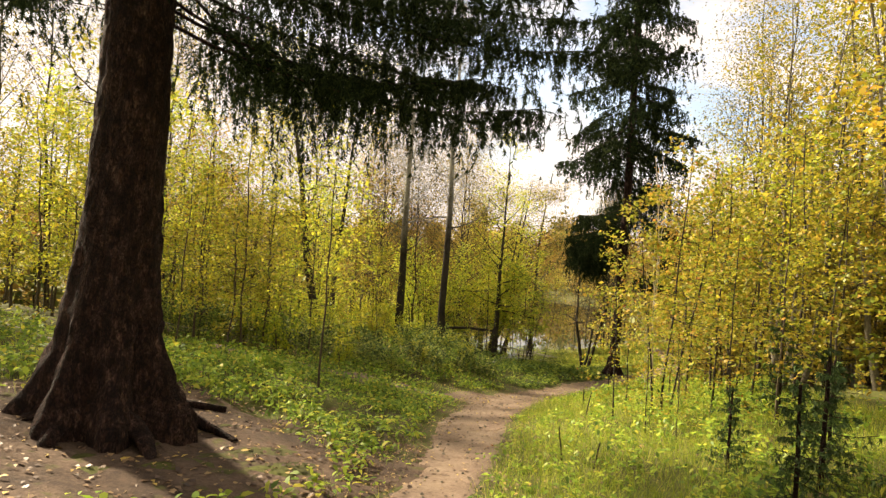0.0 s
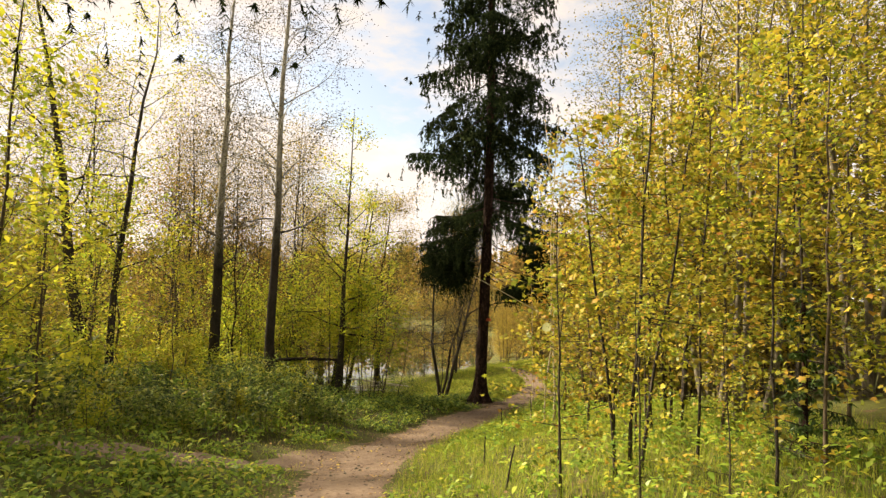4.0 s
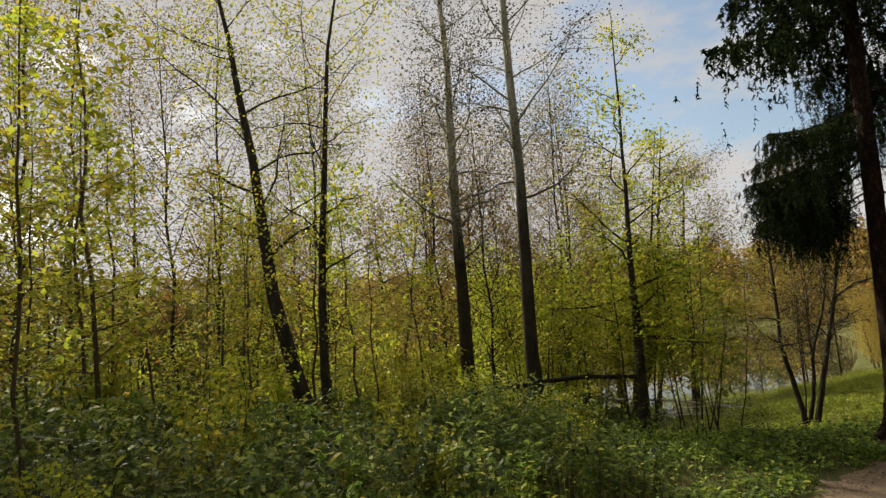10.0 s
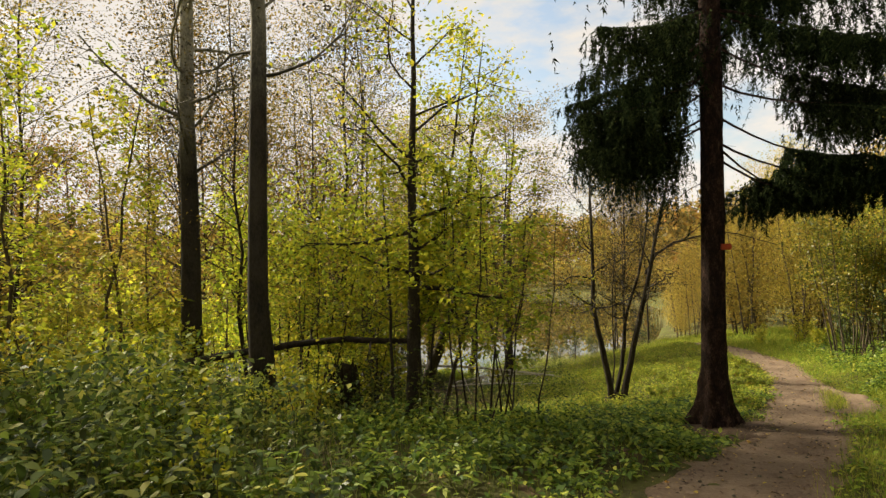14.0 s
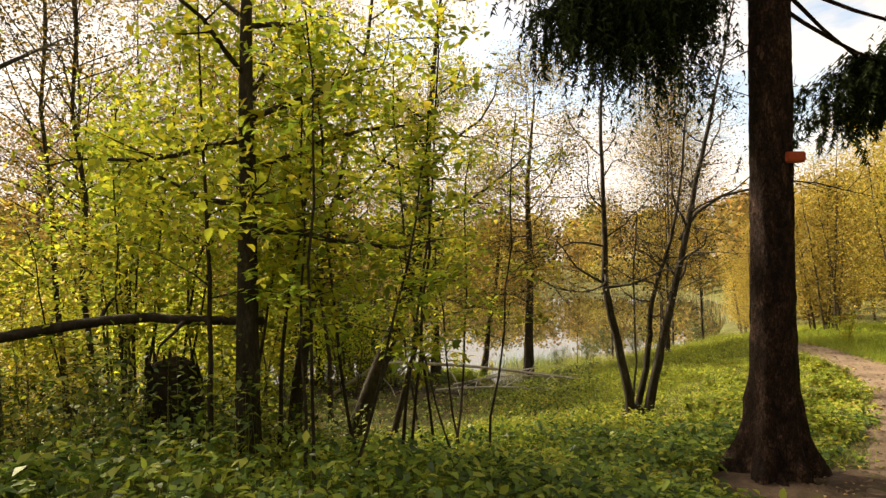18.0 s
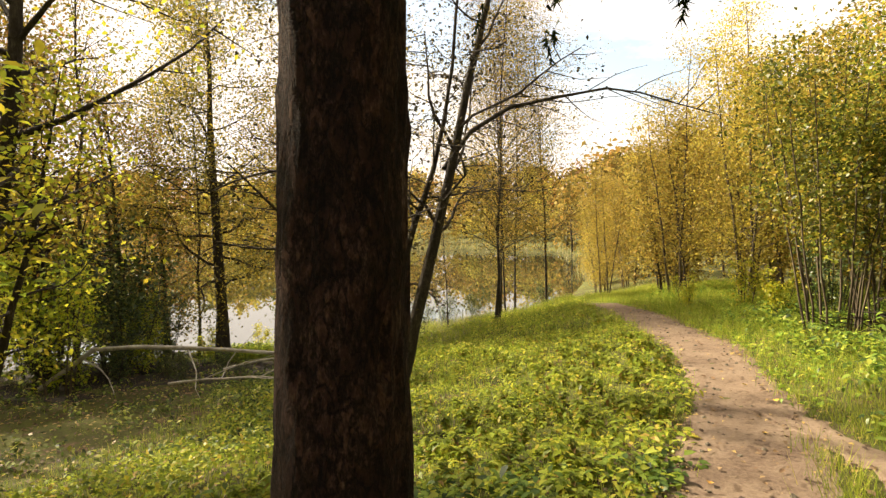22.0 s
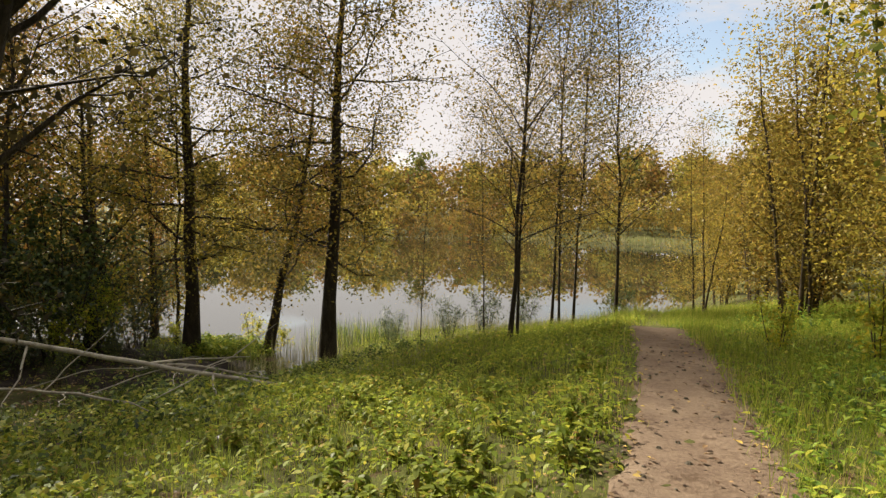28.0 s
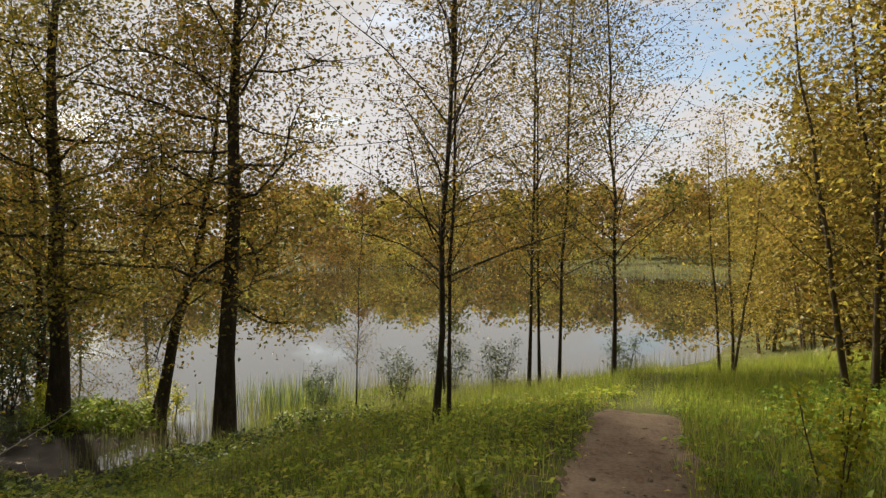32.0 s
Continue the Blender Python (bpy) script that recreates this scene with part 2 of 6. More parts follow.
soil_forest = rough_material("soil_forest", [(0.34, (0.03, 0.028, 0.012)), (0.46, (0.06, 0.06, 0.016)), (0.56, (0.085, 0.095, 0.02)), (0.7, (0.13, 0.1, 0.04))],
                             0.8, (1, 1, 1), 0.6, 18.0, 1.0, 0.04, (2.5, 0.6, (0.11, 0.07, 0.04)))
soil_root = rough_material("soil_root", [(0.34, (0.03, 0.02, 0.014)), (0.48, (0.075, 0.05, 0.034)), (0.6, (0.13, 0.088, 0.06)), (0.72, (0.19, 0.15, 0.11))],
                           1.4, (1, 1, 1), 0.8, 22.0, 1.0, 0.04, (5.0, 0.6, (0.08, 0.075, 0.025)))
orange_wood = rough_material("orange_wood", [(0.3, (0.3, 0.045, 0.022)), (0.7, (0.5, 0.1, 0.045))], 8.0, (1, 1, 1), 0.2, 50.0, 0.6, 0.004)
metal_grey = rough_material("metal_grey", [(0.3, (0.1, 0.09, 0.08)), (0.7, (0.2, 0.19, 0.18))], 8.0, (1, 1, 1), 0.2, 50.0, 0.5, 0.004)

leaf_yellow = leaf_material("leaf_yellow", [(0.0, (0.14, 0.18, 0.02)), (0.3, (0.3, 0.32, 0.022)), (0.7, (0.46, 0.42, 0.026)), (1.0, (0.58, 0.44, 0.035))], 0.45, 0.4, 0.02)
leaf_lime = leaf_material("leaf_lime", [(0.0, (0.18, 0.24, 0.02)), (0.4, (0.37, 0.43, 0.026)), (0.75, (0.52, 0.51, 0.03)), (1.0, (0.6, 0.48, 0.035))], 0.58, 0.35, 0.02)
leaf_gold = leaf_material("leaf_gold", [(0.0, (0.26, 0.23, 0.02)), (0.35, (0.46, 0.36, 0.022)), (0.8, (0.58, 0.36, 0.025)), (1.0, (0.56, 0.23, 0.025))], 0.42, 0.35, 0.02)
leaf_willow = leaf_material("leaf_willow", [(0.0, (0.22, 0.2, 0.04)), (0.4, (0.4, 0.34, 0.05)), (0.75, (0.52, 0.42, 0.055)), (1.0, (0.56, 0.38, 0.055))], 0.6, 0.3, 0.02)
leaf_thicket = leaf_material("leaf_thicket", [(0.0, (0.15, 0.21, 0.022)), (0.4, (0.33, 0.42, 0.03)), (0.75, (0.5, 0.5, 0.034)), (1.0, (0.6, 0.48, 0.038))], 0.62, 0.35, 0.02)
leaf_olive = leaf_material("leaf_olive", [(0.0, (0.15, 0.135, 0.03)), (0.4, (0.3, 0.245, 0.042)), (0.75, (0.42, 0.32, 0.045)), (1.0, (0.46, 0.29, 0.045))], 0.47, 0.3, 0.02)
leaf_dry = leaf_material("leaf_dry", [(0.0, (0.03, 0.028, 0.014)), (0.6, (0.06, 0.05, 0.022)), (1.0, (0.16, 0.12, 0.03))], 0.12, 0.3, 0.02)
leaf_bronze = leaf_material("leaf_bronze", [(0.0, (0.08, 0.08, 0.02)), (0.5, (0.2, 0.16, 0.028)), (0.8, (0.38, 0.27, 0.032)), (1.0, (0.48, 0.31, 0.035))], 0.34, 0.3, 0.02)
leaf_maple = leaf_material("leaf_maple", [(0.0, (0.13, 0.18, 0.02)), (0.35, (0.28, 0.3, 0.024)), (0.75, (0.42, 0.35, 0.03)), (0.95, (0.46, 0.29, 0.03)), (1.0, (0.45, 0.21, 0.025))], 0.48, 0.35, 0.02)
leaf_hazel = leaf_material("leaf_hazel", [(0.0, (0.05, 0.075, 0.016)), (0.4, (0.15, 0.18, 0.022)), (0.75, (0.29, 0.28, 0.03)), (1.0, (0.46, 0.34, 0.035))], 0.5, 0.5, 0.02)
leaf_litter = leaf_material("leaf_litter", [(0.0, (0.05, 0.03, 0.018)), (0.5, (0.13, 0.075, 0.04)), (0.85, (0.3, 0.2, 0.09)), (1.0, (0.5, 0.36, 0.06))], 0.1, 0.2)
# autumn gold taken darker and less translucent to stand for deep shade
leaf_russet_shade = leaf_material("leaf_russet_shade", [(0.0, (0.1, 0.09, 0.018)), (0.4, (0.22, 0.17, 0.024)), (0.8, (0.36, 0.23, 0.028)), (1.0, (0.4, 0.16, 0.025))], 0.28, 0.4, 0.02)
pale_leaf = leaf_material("pale_leaf", [(0.0, (0.42, 0.45, 0.22)), (1.0, (0.5, 0.52, 0.28))], 0.4, 0.1, 0.02)


def single_leaf_material():
    """Dry leaves that are objects of their own: colour by object."""
    mat, t, out = material("single_leaf")
    info = t.nodes.new("ShaderNodeObjectInfo")
    cr = ramp(t, [(0.0, (0.05, 0.03, 0.018)), (0.45, (0.13, 0.07, 0.035)), (0.75, (0.28, 0.17, 0.07)), (0.93, (0.5, 0.38, 0.05)), (1.0, (0.5, 0.24, 0.04))])
    t.links.new(info.outputs["Random"], cr.inputs["Fac"])
    bs = node(t, "ShaderNodeBsdfPrincipled", Roughness=0.7)
    t.links.new(cr.outputs["Color"], bs.inputs["Base Color"])
    t.links.new(bs.outputs[0], out.inputs["Surface"])
    return mat


single_leaf = single_leaf_material()
# green leaves darkened in colour so that these bushes read as shaded
leaf_dark_shade = leaf_material("leaf_dark_shade", [(0.0, (0.02, 0.035, 0.012)), (0.5, (0.055, 0.09, 0.02)), (0.85, (0.11, 0.15, 0.03)), (1.0, (0.3, 0.26, 0.05))], 0.15, 0.3, 0.04)
needle_young = leaf_material("needle_young", [(0.0, (0.03, 0.06, 0.02)), (0.6, (0.07, 0.12, 0.03)), (1.0, (0.13, 0.19, 0.045))], 0.25, 0.3, 0.02)
leaf_herb = leaf_material("leaf_herb", [(0.0, (0.08, 0.14, 0.02)), (0.5, (0.24, 0.35, 0.034)), (0.85, (0.39, 0.45, 0.045)), (1.0, (0.52, 0.44, 0.05))], 0.48, 0.25, 0.02)
leaf_verge = leaf_material("leaf_verge", [(0.0, (0.03, 0.055, 0.013)), (0.4, (0.11, 0.18, 0.023)), (0.8, (0.27, 0.34, 0.036)), (1.0, (0.42, 0.42, 0.05))], 0.42, 0.25, 0.03)
leaf_bank = leaf_material("leaf_bank", [(0.0, (0.1, 0.135, 0.02)), (0.45, (0.29, 0.36, 0.035)), (0.8, (0.46, 0.46, 0.045)), (0.94, (0.55, 0.45, 0.055)), (1.0, (0.32, 0.18, 0.06))], 0.5, 0.25, 0.02)
# wide ramp: dark gaps and lit leaf tops put into the leaf colour
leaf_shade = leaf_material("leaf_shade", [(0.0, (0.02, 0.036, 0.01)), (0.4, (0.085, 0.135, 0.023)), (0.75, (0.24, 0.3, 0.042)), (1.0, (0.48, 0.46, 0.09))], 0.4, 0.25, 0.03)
grass_blade = leaf_material("grass_blade", [(0.0, (0.12, 0.18, 0.022)), (0.5, (0.26, 0.33, 0.035)), (0.85, (0.42, 0.44, 0.06)), (1.0, (0.55, 0.46, 0.14))], 0.46, 0.1, 0.0)
reed_blade = leaf_material("reed_blade", [(0.0, (0.09, 0.11, 0.03)), (0.5, (0.2, 0.2, 0.07)), (1.0, (0.42, 0.36, 0.18))], 0.35, 0.1)
needle = leaf_material("needle", [(0.0, (0.008, 0.013, 0.007)), (0.6, (0.022, 0.034, 0.014)), (1.0, (0.05, 0.068, 0.024))], 0.15, 0.25, 0.0)
far_leaf = leaf_material("far_leaf", [(0.0, (0.15, 0.14, 0.04)), (0.4, (0.26, 0.22, 0.05)), (0.75, (0.4, 0.3, 0.05)), (1.0, (0.46, 0.27, 0.05))], 0.38, 0.7, 0.01)
far_rust = leaf_material("far_rust", [(0.0, (0.15, 0.1, 0.035)), (0.5, (0.3, 0.17, 0.045)), (1.0, (0.42, 0.27, 0.05))], 0.38, 0.6, 0.01)
far_green = leaf_material("far_green", [(0.0, (0.07, 0.085, 0.03)), (0.5, (0.14, 0.16, 0.04)), (1.0, (0.24, 0.23, 0.05))], 0.36, 0.6, 0.01)


def water_material():
    m, t, out = material("pond_water")
    tc = t.nodes.new("ShaderNodeTexCoord")
    n1 = node(t, "ShaderNodeTexNoise", Scale=1.6, Detail=3.0)
    bp = node(t, "ShaderNodeBump", Strength=0.02, Distance=0.01)
    t.links.new(tc.outputs["Object"], n1.inputs["Vector"])
    t.links.new(n1.outputs["Fac"], bp.inputs["Height"])
    bs = node(t, "ShaderNodeBsdfPrincipled", Roughness=0.015, IOR=2.4)
    bs.inputs["Base Color"].default_value = (0.02, 0.022, 0.012, 1)
    bs.inputs["Specular IOR Level"].default_value = 1.0
    t.links.new(bp.outputs["Normal"], bs.inputs["Normal"])
    t.links.new(bs.outputs[0], out.inputs["Surface"])
    return m


pond_water = water_material()

# ---- plan: path line, path height, pond shore ----
PATH_X = ([-14, 0, 3.8, 7.2, 9.9, 11.8, 13.7, 15.3, 17.5, 20, 21.2, 22.2, 23.3, 25.05, 26.7, 29.5, 33.2, 36, 45],
          [-0.3, -0.2, -0.15, 0.35, 0.75, 1.2, 1.7, 2.45, 3.75, 5.35, 6.55, 7.45, 8.15, 9.25, 10.3, 11.5, 12.2, 12.55, 15])
PATH_HALF = ([-10, 6, 9, 11.8, 14, 20, 22, 23.5, 26.7, 30.5, 33, 36, 36.3, 36.7], [0.42, 0.45, 0.65, 0.68, 0.85, 0.85, 0.65, 0.52, 0.46, 0.53, 0.51, 0.47, 0.4, -0.3])
BRANCH = ([23.2, 24.0, 25.0, 26.6], [8.3, 9.75, 10.3, 10.45])
SIDE = ([-8, -4, -2.4, -1.4, -0.35, 0.5, 1.3], [13.6, 12.75, 12.45, 12.4, 12.8, 13.2, 13.9])
PATH_Z = ([-14, 0, 5, 10.6, 15, 18, 21, 24.4, 33, 36, 39, 45], [0.4, 0, -0.68, -1.34, -1.96, -2.45, -2.66, -2.9, -3.2, -3.4, -3.72, -4.2])
SHORE = [(-14, 45), (-5, 43), (-1, 42.6), (2, 41.2), (3.8, 40.3), (4.8, 39.4), (4.7, 37.4), (5.3, 36.9), (5.7, 37.8), (5.5, 39.4), (6.2, 40.8), (7.4, 42.6), (9, 43.8), (12.6, 44.6), (15.6, 47.5), (19, 55),
         (25, 70), (28, 88), (14, 98), (0, 97), (-13, 88), (-19, 74), (-17, 60), (-15, 49)]
WATER = -5.0


def smooth(a, b, x):
    u = np.clip((x - a) / (b - a), 0, 1)
    return u * u * (3 - 2 * u)


def shore_distance(x, y):
    """Metres to the pond's edge, negative on the water."""
    best, inside = np.full(x.shape, 1e9), np.zeros(x.shape, bool)
    for (ax, ay), (bx, by) in zip(SHORE, SHORE[1:] + SHORE[:1]):
        u = np.clip(((x - ax) * (bx - ax) + (y - ay) * (by - ay)) / ((bx - ax) ** 2 + (by - ay) ** 2), 0, 1)
        best = np.minimum(best, np.hypot(x - ax - u * (bx - ax), y - ay - u * (by - ay)))
        if by != ay:
            inside ^= ((ay > y) != (by > y)) & (x < (bx - ax) * (y - ay) / (by - ay) + ax)
    return np.where(inside, -best, best)


def lumps(x, y):
    return (0.05 * np.sin(x * 1.7 + 0.6 * y) * np.sin(y * 1.3 - 0.4 * x) + 0.03 * np.sin(x * 4.1 + 1.0) * np.sin(y * 3.7 + 0.5 * x)
            + 0.015 * np.sin(x * 9.3 + y * 2.2) * np.sin(y * 8.1))


def ground(x, y):
    x, y = np.asarray(x, float), np.asarray(y, float)
    x, y = np.broadcast_arrays(x, y)
    d = x - np.interp(y, *PATH_X)
    h = np.interp(y, *PATH_Z)
    left, right = np.maximum(0, -d - 0.7), np.maximum(0, d - 0.7)
    early = 1 - smooth(17, 30, y)
    h = h + 1.9 * (1 - np.exp(-left * 0.2 / 1.9)) * early - 1.35 * (1 - np.exp(-left * 0.27 / 1.35)) * (1 - early)
    h = h + 1.5 * (1 - np.exp(-right * 0.12)) * (1 - smooth(12, 22, y)) + 0.5 * (1 - np.exp(-right * 0.08)) * smooth(12, 22, y)
    s = shore_distance(x, y)
    k = smooth(-1.2, 4.8, s)
    h = np.where(h > -4.95, -5.04 + (h + 5.04) * k, h)
    h = np.where(s < 0, np.minimum(h, -5.0 + np.maximum(-1.5, s * 0.4)), h)
    h = h + 2.5 * smooth(3, 45, s) * smooth(45, 75, y)
    return h + lumps(x, y) * smooth(0.35, 1.4, np.abs(d))


def path_slant(y):
    """Cosine of the angle between the path and the y axis."""
    s = (np.interp(y + 0.4, *PATH_X) - np.interp(y - 0.4, *PATH_X)) / 0.8
    return 1 / np.sqrt(1 + s * s)


def gz(x, y):
    return float(ground(x, y))


# ---- mesh helpers ----
class Geo:
    """Vertices and faces gathered before they become one mesh."""

    def __init__(self):
        self.v, self.f, self.n = [], [], 0

    def add(self, verts, faces):
        self.v.append(np.asarray(verts, float))
        self.f.append(np.asarray(faces, int) + self.n)
        self.n += len(verts)

    def mesh(self, name, mat, flat=False):
        me = bpy.data.meshes.new(name)
        v = np.concatenate(self.v)
        me.vertices.add(len(v))
        me.vertices.foreach_set("co", v.ravel())
        loops = np.concatenate([f.ravel() for f in self.f])
        sizes = np.concatenate([np.full(len(f), f.shape[1]) for f in self.f])
        me.loops.add(len(loops))
        me.loops.foreach_set("vertex_index", loops)
        me.polygons.add(len(sizes))
        me.polygons.foreach_set("loop_start", np.concatenate([[0], np.cumsum(sizes)[:-1]]))
        me.polygons.foreach_set("loop_total", sizes)
        me.polygons.foreach_set("use_smooth", np.full(len(sizes), not flat))
        me.materials.append(mat)
        me.update()
        return me


def part(name, geo, mat, parent, label="", flat=False):
    me = geo if isinstance(geo, bpy.types.Mesh) else geo.mesh(name, mat, flat)
    ob = new(name, me)
    ob.parent = parent
    if label:
        tagged(ob, label)
    return ob


def thing(name, x, y, z, label, category, group="", turn=0.0):
    ob = new(name)
    ob.empty_display_size = 0.2
    ob.matrix_world = pose(x, y, z, 0, 0, turn)
    return tagged(ob, label, category, group)


def tube(geo, pts, rad, sides=6, cap=False, flare=None):
    """A round limb along pts with a radius at each."""
    pts = np.asarray(pts, float)
    n = len(pts)
    tan = np.gradient(pts, axis=0)
    tan /= np.linalg.norm(tan, axis=1)[:, None] + 1e-9
    ref = np.array([1.0, 0, 0]) if abs(tan[0][0]) < 0.8 else np.array([0, 1.0, 0])
    u = np.cross(tan, ref)
    u /= np.linalg.norm(u, axis=1)[:, None] + 1e-9
    w = np.cross(tan, u)
    a = np.arange(sides) * 2 * math.pi / sides
    rad = np.asarray(rad, float)
    r = rad[:, None] * np.ones(sides)
    if flare is not None:
        r = r * flare
    ring = pts[:, None] + r[..., None] * (np.cos(a)[None, :, None] * u[:, None] + np.sin(a)[None, :, None] * w[:, None])
    i, j = np.meshgrid(np.arange(n - 1), np.arange(sides), indexing="ij")
    k = (j + 1) % sides
    geo.add(ring.reshape(-1, 3), np.stack([i * sides + j, i * sides + k, (i + 1) * sides + k, (i + 1) * sides + j], -1).reshape(-1, 4))
    if cap:
        m = (n - 1) * sides
        geo.add(np.concatenate([ring[-1], pts[-1:] + tan[-1:] * rad[-1] * 0.4]), [[q, (q + 1) % sides, sides] for q in range(sides)])


def unit(v):
    return v / (np.linalg.norm(v, axis=-1, keepdims=True) + 1e-9)


def leaf_blades(geo, rng, p, size, droop=0.3, wide=0.6, flatness=0.6):
    """Folded four-cornered leaves that start at p."""
    n = len(p)
    if not n:
        return
    d = unit(rng.normal(size=(n, 3)) * [1, 1, 0.6] + [0, 0, -droop])
    nz = unit(rng.normal(size=(n, 3)) * (1 - flatness) + [0, 0, flatness])
    side = unit(np.cross(d, nz))
    up = np.cross(side, d)
    s = size * rng.uniform(0.65, 1.3, n)[:, None]
    v = np.stack([p, p + d * s * 0.45 + side * s * wide * 0.5 + up * s * 0.1, p + d * s - up * s * 0.08, p + d * s * 0.45 - side * s * wide * 0.5 + up * s * 0.1], 1)
    i = np.arange(n)[:, None] * 4
    geo.add(v.reshape(-1, 3), i + [0, 1, 2, 3])


def oval_leaves(geo, rng, p, size, flatness=0.8):
    """Six-cornered pointed leaves that lie nearly level."""
    n = len(p)
    if not n:
        return
    d = unit(rng.normal(size=(n, 3)) * [1, 1, 0.3] + [0, 0, -0.15])
    nz = unit(rng.normal(size=(n, 3)) * (1 - flatness) + [0, 0, flatness])
    side = unit(np.cross(d, nz))
    up = np.cross(side, d)
    s = size * rng.uniform(0.6, 1.35, n)[:, None]
    ring = [(0, 0, 0), (0.25, 0.22, 0.07), (0.6, 0.2, 0.05), (1, 0, -0.14), (0.6, -0.2, 0.05), (0.25, -0.22, 0.07)]
    v = np.stack([p + d * s * a + side * s * b + up * s * c for a, b, c in ring], 1)
    geo.add(v.reshape(-1, 3), np.arange(n)[:, None] * 6 + [0, 1, 2, 3, 4, 5])


LOBES = np.array([(0, 0), (0.42, -0.05), (0.3, 0.2), (0.62, 0.42), (0.28, 0.5), (0, 1.0), (-0.28, 0.5), (-0.62, 0.42), (-0.3, 0.2), (-0.42, -0.05)])


def lobed_leaves(geo, rng, p, size):
    """Five-pointed maple leaves."""
    n = len(p)
    d = unit(rng.normal(size=(n, 3)) * [1, 1, 0.4] + [0, 0, -0.35])
    nz = unit(rng.normal(size=(n, 3)) * 0.45 + [0, 0, 0.7])
    side = unit(np.cross(d, nz))
    up = np.cross(side, d)
    s = size * rng.uniform(0.55, 1.25, n)[:, None]
    c = p + d * s * 0.35
    ring = [p + side * s * lx + d * s * ly - up * s * 0.18 * abs(lx) for lx, ly in LOBES]
    v = np.stack([c + up * s * 0.05] + ring, 1)
    i = np.arange(n)[:, None, None] * 11
    tri = np.array([[0, k + 1, (k + 1) % 10 + 1] for k in range(10)])
    geo.add(v.reshape(-1, 3), (i + tri[None]).reshape(-1, 3))


def stem_line(rng, height, lean=(0, 0), wander=0.03, n=9, bend=0.0):
    u = np.linspace(0, 1, n)
    w = np.cumsum(rng.normal(size=(n, 2)), axis=0) * wander * height / n
    w -= w[0]
    return np.stack([lean[0] * height * (u + bend * u * (1 - u)) + w[:, 0], lean[1] * height * (u + bend * u * (1 - u)) + w[:, 1], height * u], 1)


def along(pts, u):
    f = u * (len(pts) - 1)
    i = min(int(f), len(pts) - 2)
    return pts[i] + (pts[i + 1] - pts[i]) * (f - i)


def limb(rng, start, azim, length, elev, curve, n=5, wig=0.06):
    """A branch line: sets off at an angle and bends up (or down) by curve."""
    pts = [np.array(start, float)]
    e, a = elev, azim
    for k in range(n - 1):
        step = length / (n - 1)
        pts.append(pts[-1] + step * np.array([math.cos(e) * math.cos(a), math.cos(e) * math.sin(a), math.sin(e)]))
        e += curve / (n - 1) + rng.normal() * wig
        a += rng.normal() * wig * 2
    return np.array(pts)


def crown_on(rng, line, r0, geo_b, n_limbs, lo, hi, length, elev, curve, twigs, per_twig, spread, taper=0.75, sides=4, r_share=0.45, top_leaves=20, leaf_from=0.25, tip=0.3, own=None, twig_mesh=True, geo_t=None, wig=0.06, steps=5):
    """Branches and twigs on a stem; gives back the places of the leaves."""
    places = []
    for k in range(n_limbs):
        u = lo + (hi - lo) * (k + rng.uniform(0, 1)) / n_limbs
        rel = (u - lo) / max(1e-6, hi - lo)
        ln = length * (1 - taper * rel) * rng.uniform(0.6, 1.2) * (0.55 + 0.45 * min(1, rel * 4))
        az = k * 2.4 + rng.normal() * 0.5
        pts = limb(rng, along(line, u), az, ln, elev + rng.normal() * (0.15 + wig) + 0.3 * rel, curve, steps, wig)
        if own is not None:
            geo_b = Geo()
            own.append(geo_b)
        rr = max(0.004, r0 * (1 - u * 0.85) * r_share)
        tube(geo_b, pts, np.linspace(rr, rr * 0.25, len(pts)), sides)
        for q in range(twigs):
            v = leaf_from + (1 - leaf_from) * (q + rng.uniform(0, 1)) / twigs
            tw = limb(rng, along(pts, v), az + rng.choice([-1, 1]) * rng.uniform(0.4, 1.3), ln * tip * rng.uniform(0.6, 1.3), rng.normal() * 0.3 + 0.15, 0.1, 3, max(0.06, wig))
            if twig_mesh:
                tube(geo_t if geo_t is not None else geo_b, tw[[0, 2]] if wig < 0.1 else tw, np.linspace(max(0.003, min(0.012, rr * 0.4)), 0.0018, 2 if wig < 0.1 else 3), 3)
            if per_twig:
                uu = rng.uniform(0.1, 1.05, per_twig)
                pp = np.stack([along(tw, min(1, s)) for s in uu])
                places.append(pp + rng.normal(size=pp.shape) * spread)
        if per_twig:
            uu = rng.uniform(0.5, 1, max(1, per_twig // 2))
            pp = np.stack([along(pts, s) for s in uu])
            places.append(pp + rng.normal(size=pp.shape) * spread)
    if top_leaves:
        uu = rng.uniform(max(lo, 0.75), 1.0, top_leaves)
        pp = np.stack([along(line, s) for s in uu])
        places.append(pp + rng.normal(size=pp.shape) * spread)
    return np.concatenate(places) if places else np.zeros((0, 3))


def trunk_tube(line, r0, r1, sides=8, flare=1.35, power=0.9):
    g = Geo()
    u = np.linspace(0, 1, len(line))
    r = r1 + (r0 - r1) * (1 - u) ** power
    r[0] *= flare
    pts = line.copy()
    pts[0, 2] -= 0.15
    tube(g, pts, r, sides)
    return g


